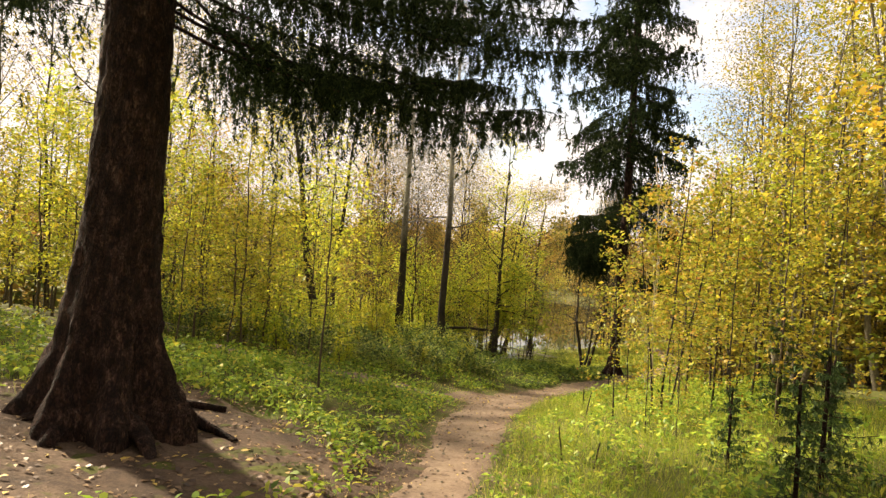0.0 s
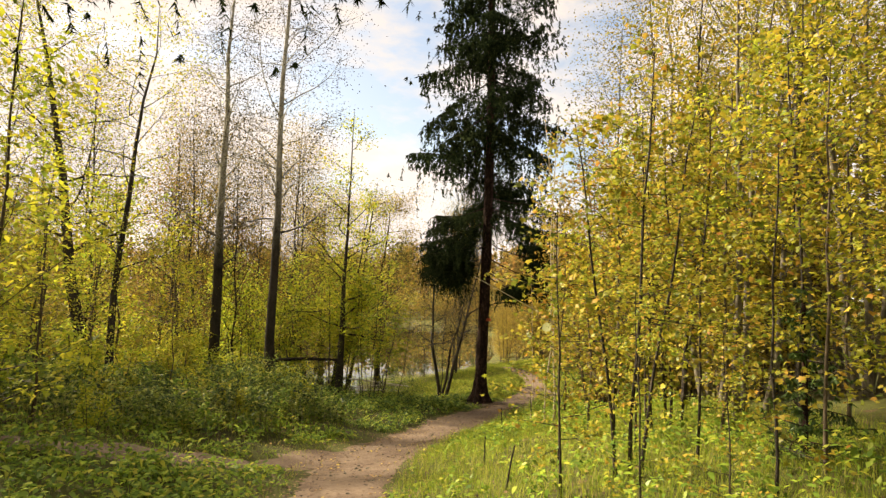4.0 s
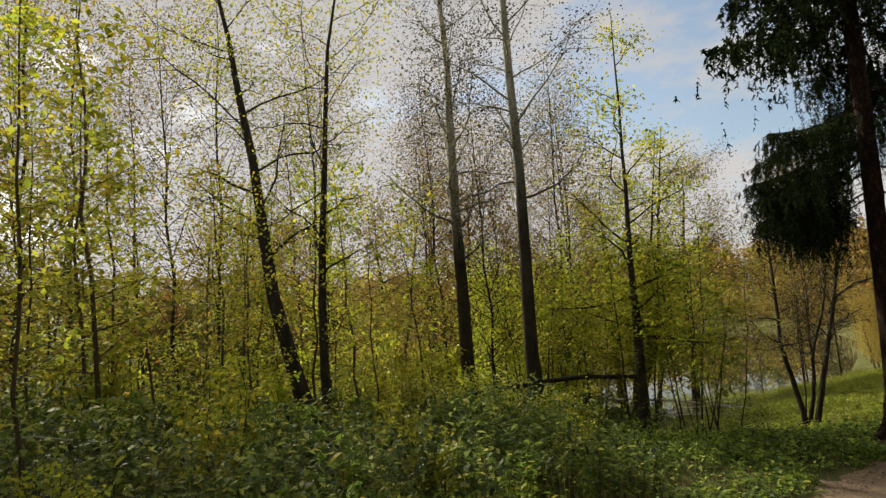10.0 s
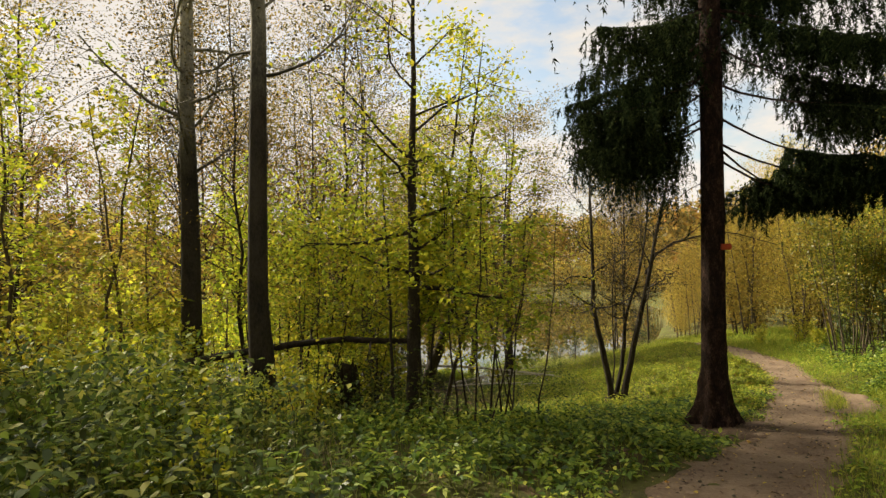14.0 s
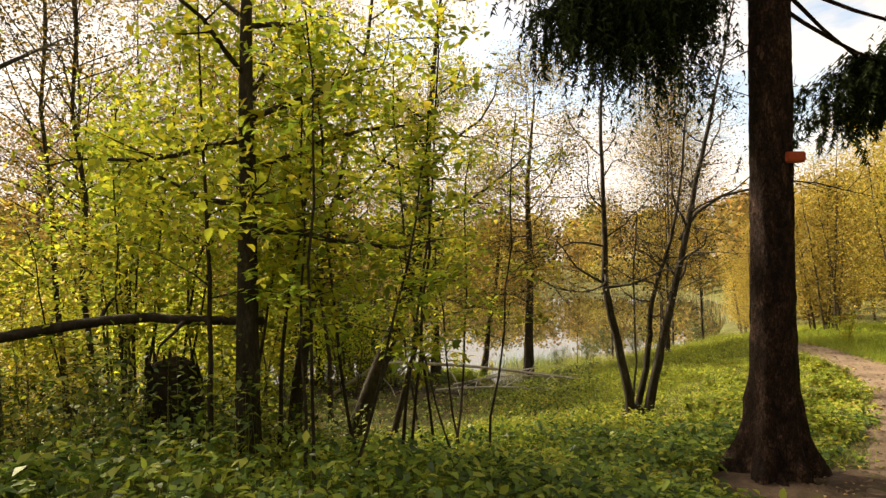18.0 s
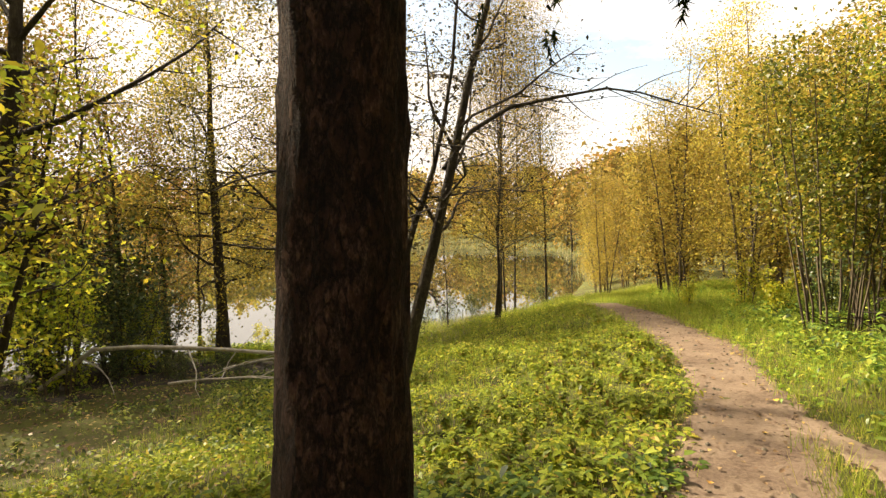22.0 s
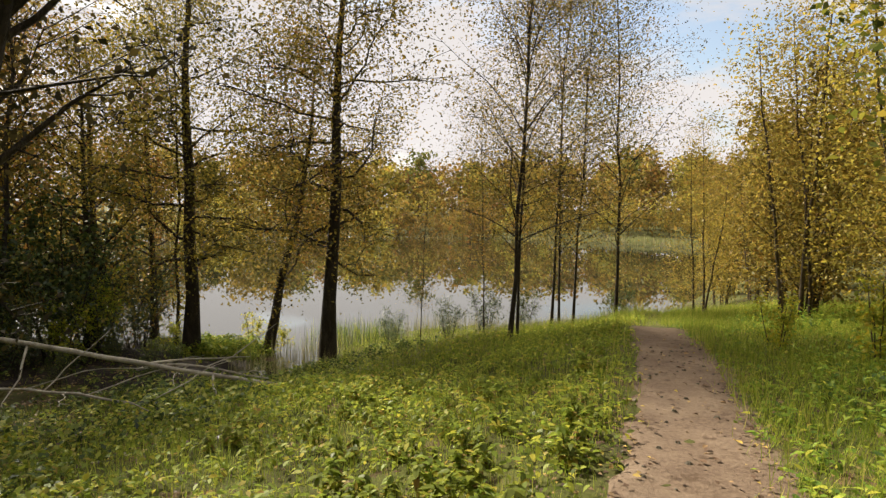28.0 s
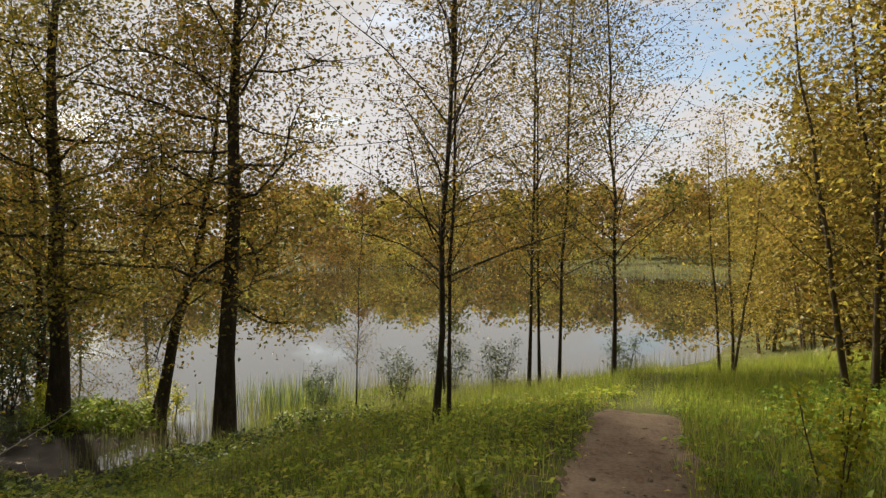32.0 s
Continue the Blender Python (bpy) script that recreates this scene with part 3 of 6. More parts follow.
def build_tree(name, label, category, group, seed, height, r0, bark, leafmat, leaf, lean=(0, 0), wander=0.05, stems=None, lobed=False,
               limbs=20, lo=0.3, hi=0.98, length=1.2, elev=0.6, curve=0.2, twigs=3, per_twig=8, spread=0.08, taper=0.7, tip=0.35, flat=0.55, droop=0.3,
               bend=0.0, sides=8, top=20, r_top=0.006, leaf_from=0.25, nline=9, split=False, twig_mesh=True, wig=0.06, steps=5, limb_sides=4, r_share=0.45, lines=None, oval=False):
    """One tree or bush at the origin: stems (trunk), branches, crown."""
    rng = np.random.default_rng(seed)
    root = thing(name, 0, 0, 0, label, category, group)
    gb, gl, gt = Geo(), Geo(), Geo()
    places, own = [], [] if split else None
    shoots = []
    for rs, pts in lines or []:
        fine = np.stack([np.interp(np.linspace(0, len(pts) - 1, 3 * len(pts)), np.arange(len(pts)), np.array(pts)[:, k]) for k in range(3)], 1)
        fine[1:-1] = 0.25 * fine[:-2] + 0.5 * fine[1:-1] + 0.25 * fine[2:] + rng.normal(size=(len(fine) - 2, 3)) * 0.008
        shoots.append((fine, rs, min(1.0, fine[-1, 2] / height)))
    if not lines:
        for (dx, dy, hs, lx, ly) in (stems or [(0, 0, 1.0, lean[0], lean[1])]):
            shoots.append((stem_line(rng, height * hs, (lx, ly), wander, nline, bend) + [dx, dy, 0], r0 * (0.6 + 0.4 * hs), hs))
    for line, rs, hs in shoots:
        part("stem" if len(shoots) > 1 else "trunk", trunk_tube(line, rs, r_top, sides), bark, root)
        places.append(crown_on(rng, line, rs if lines else r0, gb, max(3, int(limbs * hs / len(shoots) ** 0.5)), lo, hi, length * hs, elev, curve, twigs, per_twig, spread, taper,
                               top_leaves=top, tip=tip, leaf_from=leaf_from, own=own, twig_mesh=twig_mesh, geo_t=gt if split else None, wig=wig, steps=steps, sides=limb_sides, r_share=r_share))
    for g in own or []:
        part("branch", g, bark, root)
    if gt.n:
        tagged(part("twigwork", gt, bark, root), kind="stuff")
    if not split:
        tagged(part("branchwork", gb, bark, root), kind="stuff")
    p = np.concatenate(places)
    if len(p):
        (lobed_leaves(gl, rng, p, leaf) if lobed else oval_leaves(gl, rng, p, leaf, flat) if oval else leaf_blades(gl, rng, p, leaf, droop, 0.62, flat))
        part("crown", gl, leafmat, root)
    return root


def place(root, x, y, turn=0.0, size=1.0, dz=0.0, tilt=(0, 0)):
    m = pose(x, y, gz(x, y) + dz, tilt[0], tilt[1], turn)
    root.matrix_basis = m @ Matrix.Diagonal((size, size, size, 1))
    return root


def place_copy(root, x, y, turn=0.0, size=1.0, dz=0.0, tilt=(0, 0), label=""):
    ob = copy_thing(root, pose(x, y, gz(x, y) + dz, tilt[0], tilt[1], turn))
    ob.scale = (size, size, size)
    return tagged(ob, label)


# ---- the ground: one sheet to the horizon ----
def axis(fine0, fine1, step, far):
    mid = np.arange(fine0, fine1 + step / 2, step)
    out = np.geomspace(step, far, 26)
    return np.concatenate([fine0 - out[::-1], mid, fine1 + out])


gx, gy = axis(-18, 26, 0.3, 500), axis(-6, 50, 0.3, 500)
mx, my = np.meshgrid(gx, gy)
mz = ground(mx, my)
geo = Geo()
i, j = np.meshgrid(np.arange(len(gy) - 1), np.arange(len(gx) - 1), indexing="ij")
w = len(gx)
geo.add(np.stack([mx, my, mz], -1).reshape(-1, 3), np.stack([i * w + j, i * w + j + 1, (i + 1) * w + j + 1, (i + 1) * w + j], -1).reshape(-1, 4))
ground_ob = new("ground", geo.mesh("ground", soil_forest))
tagged(ground_ob, "mossy forest floor of dark soil and litter", "ground", kind="structure")


def strip(name, centre, half, label, lift=0.02, seed=3):
    """A trodden strip of bare earth laid over the ground, with ragged edges."""
    rng = np.random.default_rng(seed)
    c = np.asarray(centre, float)
    n = len(c)
    tan = unit(np.gradient(c, axis=0))
    nor = np.stack([tan[:, 1], -tan[:, 0]], 1)
    cols = np.linspace(-1, 1, 9)
    rag = np.cumsum(rng.normal(size=(n, 2)), axis=0) * 0.02
    rag -= np.linspace(0, 1, n)[:, None] * rag[-1]
    rag = np.clip(rag, -0.15, 0.15) + rng.normal(size=(n, 2)) * 0.035
    g = Geo()
    verts = []
    for k, q in enumerate(cols):
        off = half * q + (rag[:, 0] if q < 0 else rag[:, 1]) * abs(q) ** 2
        xy = c + nor * off[:, None]
        dip = -0.03 * (1 - q * q)
        edge = np.where(abs(q) == 1, -0.03, 0.0)
        verts.append(np.stack([xy[:, 0], xy[:, 1], ground(xy[:, 0], xy[:, 1]) + lift + dip * 0.4 + edge + rng.normal(size=n) * 0.004], 1))
    v = np.stack(verts, 1)
    i, j = np.meshgrid(np.arange(n - 1), np.arange(8), indexing="ij")
    g.add(v.reshape(-1, 3), np.stack([i * 9 + j, i * 9 + j + 1, (i + 1) * 9 + j + 1, (i + 1) * 9 + j], -1).reshape(-1, 4))
    ob = new(name, g.mesh(name, soil_path))
    return tagged(ob, label, "path", kind="structure")


ys = np.arange(-10, 36.25, 0.12)
half = np.interp(ys, *PATH_HALF)
footpath = strip("footpath", np.stack([np.interp(ys, *PATH_X), ys], 1), half, "trodden brown earth footpath strewn with fallen leaves")
yb = np.linspace(23.2, 26.6, 40)
strip("footpath_branch", np.stack([np.interp(yb, *BRANCH), yb], 1), np.full(40, 0.24), "narrow bare track round a tuft of grass", 0.03, 6)
xs = np.linspace(1.5, -8.0, 80)
strip("side_path", np.stack([xs, np.interp(xs, *SIDE)], 1), np.interp(xs, [-8, -1, 0.6, 1.3], [0.28, 0.34, 0.42, 0.8]),
      "narrow side track of bare earth among grass", 0.026, 5)

# ---- the pond ----
g = Geo()
g.add([(-90, 30, WATER), (60, 30, WATER), (60, 120, WATER), (-90, 120, WATER)], [[0, 1, 2, 3]])
pond = new("pond_water", g.mesh("pond_water", pond_water, True))
tagged(pond, "still pond water that mirrors trees and sky", "pond", kind="structure")


# ---- spruces ----
def needles(geo, rng, limb_pts, width, hang, cords, per, fine=1.0, inner=0.12):
    """Side twigs of a bough with cords that hang from them, clothed in short needle shoots."""
    base_dir = unit(limb_pts[-1] - limb_pts[0])
    side = unit(np.cross(base_dir, [0, 0, 1.0]))
    u = rng.uniform(inner, 1.0, cords)
    f = u * (len(limb_pts) - 1)
    k = np.minimum(f.astype(int), len(limb_pts) - 2)
    on = limb_pts[k] + (limb_pts[k + 1] - limb_pts[k]) * (f - k)[:, None]
    off = rng.normal(size=cords) * 0.75 * width * (1.15 - 0.8 * u)
    foot = on + side * off[:, None] + base_dir * (np.abs(off) * rng.uniform(0.2, 0.7, cords))[:, None] - np.array([0, 0, 0.25]) * np.abs(off)[:, None]
    drop = hang * (0.12 + 1.35 * rng.uniform(0, 1, cords) ** 1.6) * (1.15 - 0.75 * u)
    t = rng.uniform(0, 1, (cords, per)) ** 0.8
    sway = rng.normal(size=(cords, 1, 3)) * [0.18, 0.18, 0.0]
    hung = foot[:, None] + (sway * t[..., None] + np.array([0, 0, -1.0]) * t[..., None]) * drop[:, None, None]
    few = max(2, per // 4)
    w = rng.uniform(0, 1, (cords, few, 1))
    held = on[:, None] + (foot - on)[:, None] * w
    P = np.concatenate([hung.reshape(-1, 3), held.reshape(-1, 3)])
    D = rng.normal(size=P.shape) * [0.6, 0.6, 0.35] + [0, 0, -0.75]
    D[cords * per:] += np.repeat(foot - on, few, axis=0) * 3 + [0, 0, 0.3]
    D = unit(D)
    m = len(P)
    s = unit(np.cross(D, rng.normal(size=(m, 3)))) * (rng.uniform(0.007, 0.015, m) * fine)[:, None]
    ln = (rng.uniform(0.05, 0.11, m) * (0.6 + 0.4 * fine))[:, None]
    v = np.stack([P - s, P + s, P + D * ln], 1)
    geo.add(v.reshape(-1, 3), np.arange(m)[:, None] * 3 + [0, 1, 2])


def build_spruce(name, label, seed, height, r0, first, n_limbs, reach, hang=0.3, twig_n=40, strands=35, droop=-0.35, roots=6, extra=(), top=1.0, dead=10, needle_mat=None, close=99.0, bare=None, fineness=1.0, up_fine=2.2):
    rng = np.random.default_rng(seed)
    root = thing(name, 0, 0, 0, label, "tree")
    rows = max(14, int(height * 4.4))
    u = np.concatenate([np.linspace(0, 0.395, rows), np.linspace(0.43, 1.0, 14)])
    line = np.stack([0.006 * height * np.sin(u * 5), 0.004 * height * np.sin(u * 4 + 1), height * u], 1)

    def stem_at(z):
        return np.array([np.interp(z / height, u, line[:, 0]), np.interp(z / height, u, line[:, 1]), z])

    line[0, 2] = -0.25
    r = r0 * (1 - u) ** 0.8 * 0.92 + 0.02
    r = r * np.interp(u * height / r0, [0, 1, 2.2, 4, 7], [2.05, 1.6, 1.28, 1.1, 1.0])
    sides = 40 if r0 > 0.1 else 12
    a = np.arange(sides) * 2 * math.pi / sides
    foot = np.interp(u * height / r0, [0, 2, 5], [0.26, 0.1, 0.0])
    flare = 1 + np.outer(foot, np.sin(a * max(1, roots) + 0.6 * np.sin(a * 2))) + rng.normal(size=(len(u), sides)) * 0.016
    scale = rng.normal(size=(len(u), sides)) * 0.034
    flare += 0.5 * (scale + np.roll(scale, 1, axis=0)) + 0.018 * np.sin(np.outer(u * height * 3.1, np.ones(sides)) + 3 * np.sin(a * 2 + u[:, None] * height * 0.7))
    g = Geo()
    tube(g, line, r, sides, flare=flare)
    part("trunk", g, bark_spruce, root)
    for k in range(roots):
        az = k * 2 * math.pi / roots + rng.normal() * 0.3
        ln = r0 * rng.uniform(2.2, 3.8)
        t = np.linspace(0, 1, 7)
        pts = np.stack([np.cos(az + 0.35 * np.sin(t * 3)) * (r0 * 0.8 + ln * t), np.sin(az + 0.35 * np.sin(t * 3)) * (r0 * 0.8 + ln * t),
                        r0 * 0.42 * (1 - t) ** 1.3 - 0.26 * t ** 1.5 + 0.03 * np.sin(t * 7 + k)], 1)
        g = Geo()
        tube(g, pts, r0 * (0.2 + 0.24 * (1 - t) ** 2) * (1 - 0.5 * t), 8, flare=1 + rng.normal(size=(7, 8)) * 0.12)
        part("root", g, bark_spruce, root)
    def bough(pts, r, width, hg, cords, fine, inner=0.12):
        gb, gn = Geo(), Geo()
        tube(gb, pts, np.linspace(r, 0.005, len(pts)), 5)
        needles(gn, rng, pts, width, hg, cords, strands if fine == fineness else 15, fine, inner)
        part("needles", gn, needle_mat or needle, part("bough", gb, bark_spruce, root))

    for k in range(n_limbs):
        rel = ((k + rng.uniform()) / n_limbs) ** 1.4
        z = first + (height * top - first) * rel
        ln = reach * (1 - 0.88 * rel ** 1.5 * top) * rng.uniform(0.45, 1.2)
        az = k * 2.4 + rng.normal() * 0.4
        if bare and z < bare[1] and abs((az - radians(bare[0]) + math.pi) % (2 * math.pi) - math.pi) < 1.0:
            continue
        pts = limb(rng, stem_at(z), az, ln, droop + rng.normal() * 0.12, 0.3, 7, 0.1)
        far_up = z > close
        bough(pts, 0.026 * (1 - 0.6 * rel) * min(1, r0 * 6) + 0.004, 0.45 * ln ** 0.7 * (1.5 if far_up else 1), hang, int(twig_n * (0.7 if far_up else 1) * (0.4 + 0.3 * ln)), up_fine if far_up else fineness)
    for az, z, ln, el, inner, full, fall in extra:
        pts = limb(rng, stem_at(z), radians(az), ln, el - 0.12, 0.6, 8, 0.04)
        bough(pts, 0.022, 0.5 * ln ** 0.7, hang * fall, int(twig_n * full * ln), fineness, inner)
    for k in range(dead):
        z = rng.uniform(0.45, 1.0) * first
        pts = limb(rng, stem_at(z), rng.uniform(0, 6.28), rng.uniform(0.4, 1.2), 0.05 + rng.normal() * 0.25, -0.2, 6, 0.25)
        g = Geo()
        tube(g, pts, np.linspace(0.009, 0.002, 6), 4)
        part("dead_branch", g, bark_spruce, root)
    return root


spruce_a = build_spruce("spruce", "old spruce with thick dark trunk and spreading surface roots", 11, 18, 0.36, 5.0, 60, 3.6,
                        hang=0.36, roots=7, top=0.9, dead=4, twig_n=92, strands=30, close=6.5, fineness=0.62, up_fine=1.1,
                        extra=[(28, 3.9, 4.7, -0.2, 0.15, 0.95, 1.3), (33, 4.05, 3.9, -0.2, 0.15, 0.95, 1.3), (42, 4.4, 4.6, -0.18, 0.15, 0.95, 1.3), (15, 4.9, 4.8, -0.15, 0.1, 0.95, 1.3), (55, 4.2, 3.6, -0.2, 0.2, 0.95, 1.3), (70, 4.5, 4.0, -0.2, 0.1, 0.95, 1.3), (5, 5.2, 4.4, -0.1, 0.1, 0.95, 1.3), (35, 5.2, 4.8, -0.1, 0.1, 0.95, 1.3), (-20, 4.6, 3.6, -0.1, 0.1, 0.95, 1.3), (22, 4.6, 4.9, -0.12, 0.1, 0.95, 1.3), (48, 5.0, 4.5, -0.1, 0.1, 0.95, 1.3)])
place(spruce_a, -3.1, 5.75, 0, 1.0, 0.05)


def earth_patch(name, label, cx, cy, rx, ry, seed, lift=0.015):
    """Bare trampled soil with an uneven outline."""
    r = np.random.default_rng(seed)
    n = 40
    a = np.arange(n) * 2 * math.pi / n
    edge = 1 + 0.16 * np.sin(a * 3 + 1) + 0.1 * np.sin(a * 7) + r.normal(size=n) * 0.06
    g, rings = Geo(), []
    for q in (0.0, 0.25, 0.5, 0.75, 0.92, 1.0):
        x, y = cx + rx * q * edge * np.cos(a), cy + ry * q * edge * np.sin(a)
        rings.append(np.stack([x, y, ground(x, y) + (lift + r.normal(size=n) * 0.008 if q < 1 else -0.03)], 1))
    v = np.stack(rings)
    i, j = np.meshgrid(np.arange(5), np.arange(n), indexing="ij")
    k = (j + 1) % n
    g.add(v.reshape(-1, 3), np.stack([i * n + j, (i + 1) * n + j, (i + 1) * n + k, i * n + k], -1).reshape(-1, 4))
    return tagged(new(name, g.mesh(name, soil_root)), label, "soil", kind="structure")


earth_patch("bare_soil", "bare brown soil round the old spruce", -2.6, 5.7, 2.2, 2.6, 4)
earth_patch("bare_soil", "trampled soil at the foot of the spruce by the path", 6.9, 22.85, 0.75, 0.7, 5)
spruce_b = build_spruce("spruce", "tall spruce beside the path with bare lower trunk and drooping boughs", 12, 25, 0.182, 6.4, 84, 2.5, hang=0.95, droop=-0.45, roots=6, top=0.96, dead=24,
                        twig_n=165, strands=34, close=8.0, bare=(245, 9.0), fineness=0.8,
                        extra=[(22, 4.15, 3.0, -0.28, 0.45, 1.0, 0.4), (30, 4.35, 3.0, -0.3, 0.45, 0.9, 0.4), (13, 4.4, 3.1, -0.3, 0.4, 1.0, 0.45), (-26, 5.3, 3.2, -0.42, 0.4, 1.0, 0.6), (-14, 5.9, 3.3, -0.5, 0.35, 1.0, 0.6), (2, 4.8, 2.8, -0.4, 0.5, 1.0, 0.6), (-20, 6.4, 2.9, -0.42, 0.2, 1.0, 0.6),
                               (140, 4.8, 1.7, -0.35, 0.25, 0.75, 1.15), (165, 5.9, 2.0, -0.6, 0.15, 0.75, 1.15), (146, 5.5, 2.1, -0.55, 0.2, 0.75, 1.15), (155, 5.2, 2.2, -0.45, 0.3, 0.75, 1.15), (165, 4.7, 1.5, -0.5, 0.3, 0.75, 1.15), (178, 5.5, 2.2, -0.5, 0.2, 0.75, 1.15), (150, 6.0, 2.3, -0.45, 0.15, 0.75, 1.15), (195, 6.5, 2.0, -0.4, 0.2, 0.75, 1.15)])
place(spruce_b, 6.81, 23.15)

# orange wooden board on the spruce by the path
bx, by, bz = 7.0, 23.09, gz(6.81, 23.15) + 2.72
board = thing("trail_marker", bx, by, bz, "small orange painted wooden block nailed to the spruce trunk", "marker")
bm = bmesh.new()
bmesh.ops.create_cube(bm, size=1, matrix=Matrix.Diagonal((0.16, 0.1, 0.09, 1)))
bmesh.ops.bevel(bm, geom=bm.edges[:], offset=0.012, segments=2, affect="EDGES")
me = bpy.data.meshes.new("block")
bm.to_mesh(me)
bm.free()
me.materials.append(orange_wood)
part("block", me, orange_wood, board)
g = Geo()
tube(g, [(-0.02, -0.02, -0.045), (0.0, -0.02, -0.075), (0.03, -0.02, -0.085)], [0.006, 0.006, 0.004], 6, True)
part("nail", g, metal_grey, board, "bent dark nail")

# ---- the named trees of the left side ----
T = build_tree
aspen = dict(r_share=0.26, category="tree", group="", split=True, wig=0.16, steps=8, tip=0.4, wander=0.03, length=2.8, elev=0.6, curve=0.3, twigs=8, per_twig=30, spread=0.32, taper=0.5, leaf=0.055, sides=10, top=10, leaf_from=0.4)
pop_a = T("aspen", "tall aspen with pale upper bark and nearly bare crown", seed=21, height=15, r0=0.19, bark=bark_aspen, leafmat=leaf_dry, limbs=38, lo=0.28, lean=(0.01, 0), **aspen)
place(pop_a, -1.45, 24.55)
pop_b = T("aspen", "slender aspen with dark lower trunk and thin high branches", seed=22, height=15, r0=0.155, bark=bark_aspen, leafmat=leaf_dry, limbs=34, lo=0.32, lean=(-0.012, 0), **aspen)
place(pop_b, 0.24, 22.5)
old = dict(r_share=0.32, category="tree", group="", split=True, wig=0.18, steps=7, wander=0.08, length=2.8, elev=0.45, curve=0.2, twigs=8, per_twig=26, spread=0.26, taper=0.4, leaf=0.07, sides=10, top=30)
lean_a = T("leaning_tree", "dark leaning tree with sparse yellowing leaves", seed=23, height=11, r0=0.16, bark=bark_dark, leafmat=leaf_lime, limbs=20, lo=0.3, lean=(-0.2, 0.02), bend=0.2, **old)
place(lean_a, -3.95, 21.3)
lean_b = T("leaning_tree", "thin dark tree leaning over the undergrowth", seed=24, height=10, r0=0.1, bark=bark_dark, leafmat=leaf_lime, limbs=18, lo=0.3, lean=(0.05, 0.02), bend=-0.3, **old)
place(lean_b, -3.6, 21.1)

alder = T("alder", "alder clump with one dark upright stem and slanting side stems", "tree", "", 31, 8.0, 0.1, bark_dark, leaf_lime, 0.09,
          lines=[(0.13, [(0, 0, 0), (0.0, 0.0, 1.0), (0.04, 0.0, 2.2), (0.02, 0.02, 3.6), (0.1, 0.05, 5.5), (0.15, 0.05, 9.0)]),
                 (0.085, [(-0.05, 1.3, -0.4), (0.0, 1.6, 0.6), (0.12, 1.9, 1.6), (0.4, 1.95, 2.7), (0.75, 2.0, 4.2), (1.1, 2.1, 6.8)]),
                 (0.03, [(-0.3, -0.1, 0), (-0.32, 0.0, 1.2), (-0.35, 0.0, 2.6), (-0.42, 0.05, 4.2)]),
                 (0.022, [(0.2, 0.15, 0), (0.28, 0.2, 1.3), (0.5, 0.3, 2.6), (0.6, 0.4, 3.6)]),
                 (0.02, [(-0.15, 0.3, 0), (-0.05, 0.5, 1.1), (0.12, 0.7, 2.2), (0.2, 0.9, 3.2)])],
          limbs=46, lo=0.36, length=2.6, twigs=6, per_twig=24, spread=0.17, flat=0.75, split=True, elev=0.3, wig=0.14, steps=6)
place(alder, 2.25, 23.1)
slant = T("alder", "slanting alder with dark bark leaning over the bank", "tree", "", 33, 8.5, 0.1, bark_dark, leaf_lime, 0.07,
          lines=[(0.16, [(0, 0, 0), (0.45, 0.1, 1.2), (1.15, 0.05, 2.9), (1.35, 0.1, 4.2), (1.5, 0.1, 6.0), (1.9, 0.1, 9.0)]),
                 (0.06, [(0.7, 0.0, 0), (1.05, 0.1, 1.4), (1.5, 0.1, 2.9), (1.75, 0.2, 4.4)])],
          limbs=40, lo=0.34, length=2.8, twigs=6, per_twig=18, spread=0.2, split=True, elev=0.25, wig=0.16, steps=6)
place(slant, 2.1, 28.0)
brush = T("hazel_sapling", "young hazel with many thin stems and broad green leaves", "sapling", "hazels of the thicket", 34, 4.6, 0.016, bark_dark, leaf_thicket, 0.1,
          stems=[(0.2 * math.cos(k * 2.4), 0.2 * math.sin(k * 2.4), 0.6 + 0.4 * ((k * 37) % 10) / 10, 0.17 * math.cos(k * 2.4) + 0.06, 0.17 * math.sin(k * 2.4)) for k in range(3)],
          limbs=26, lo=0.32, length=1.3, twigs=4, per_twig=7, spread=0.07, elev=0.12, curve=0.0, flat=0.9, top=14, oval=True, wig=0.1, wander=0.12)
place(brush, 3.0, 22.6)
for x, y, turn, size in [(3.8, 25.0, 130, 1.1), (3.4, 23.9, 300, 1.25), (4.2, 24.8, 210, 0.95), (1.2, 25.0, 40, 1.1), (0.5, 24.0, 190, 0.9)]:
    place_copy(brush, x, y, turn, size)
alder_low = T("alder", "young alder thicket of thin stems and yellow leaves", "tree", "", 32, 5.0, 0.022, bark_dark, leaf_lime, 0.085,
              stems=[(0, 0, 1.0, 0.12, 0), (-0.25, 0, 0.8, 0.02, 0.05), (0.2, 0.1, 0.9, 0.2, 0), (0.35, -0.1, 0.7, 0.25, 0), (-0.1, -0.2, 0.75, 0.15, -0.05)],
              limbs=28, lo=0.45, length=1.5, twigs=4, per_twig=14, spread=0.16)
place(alder_low, 0.2, 25.0)
place_copy(alder_low, -0.6, 26.2, 140, 1.1)

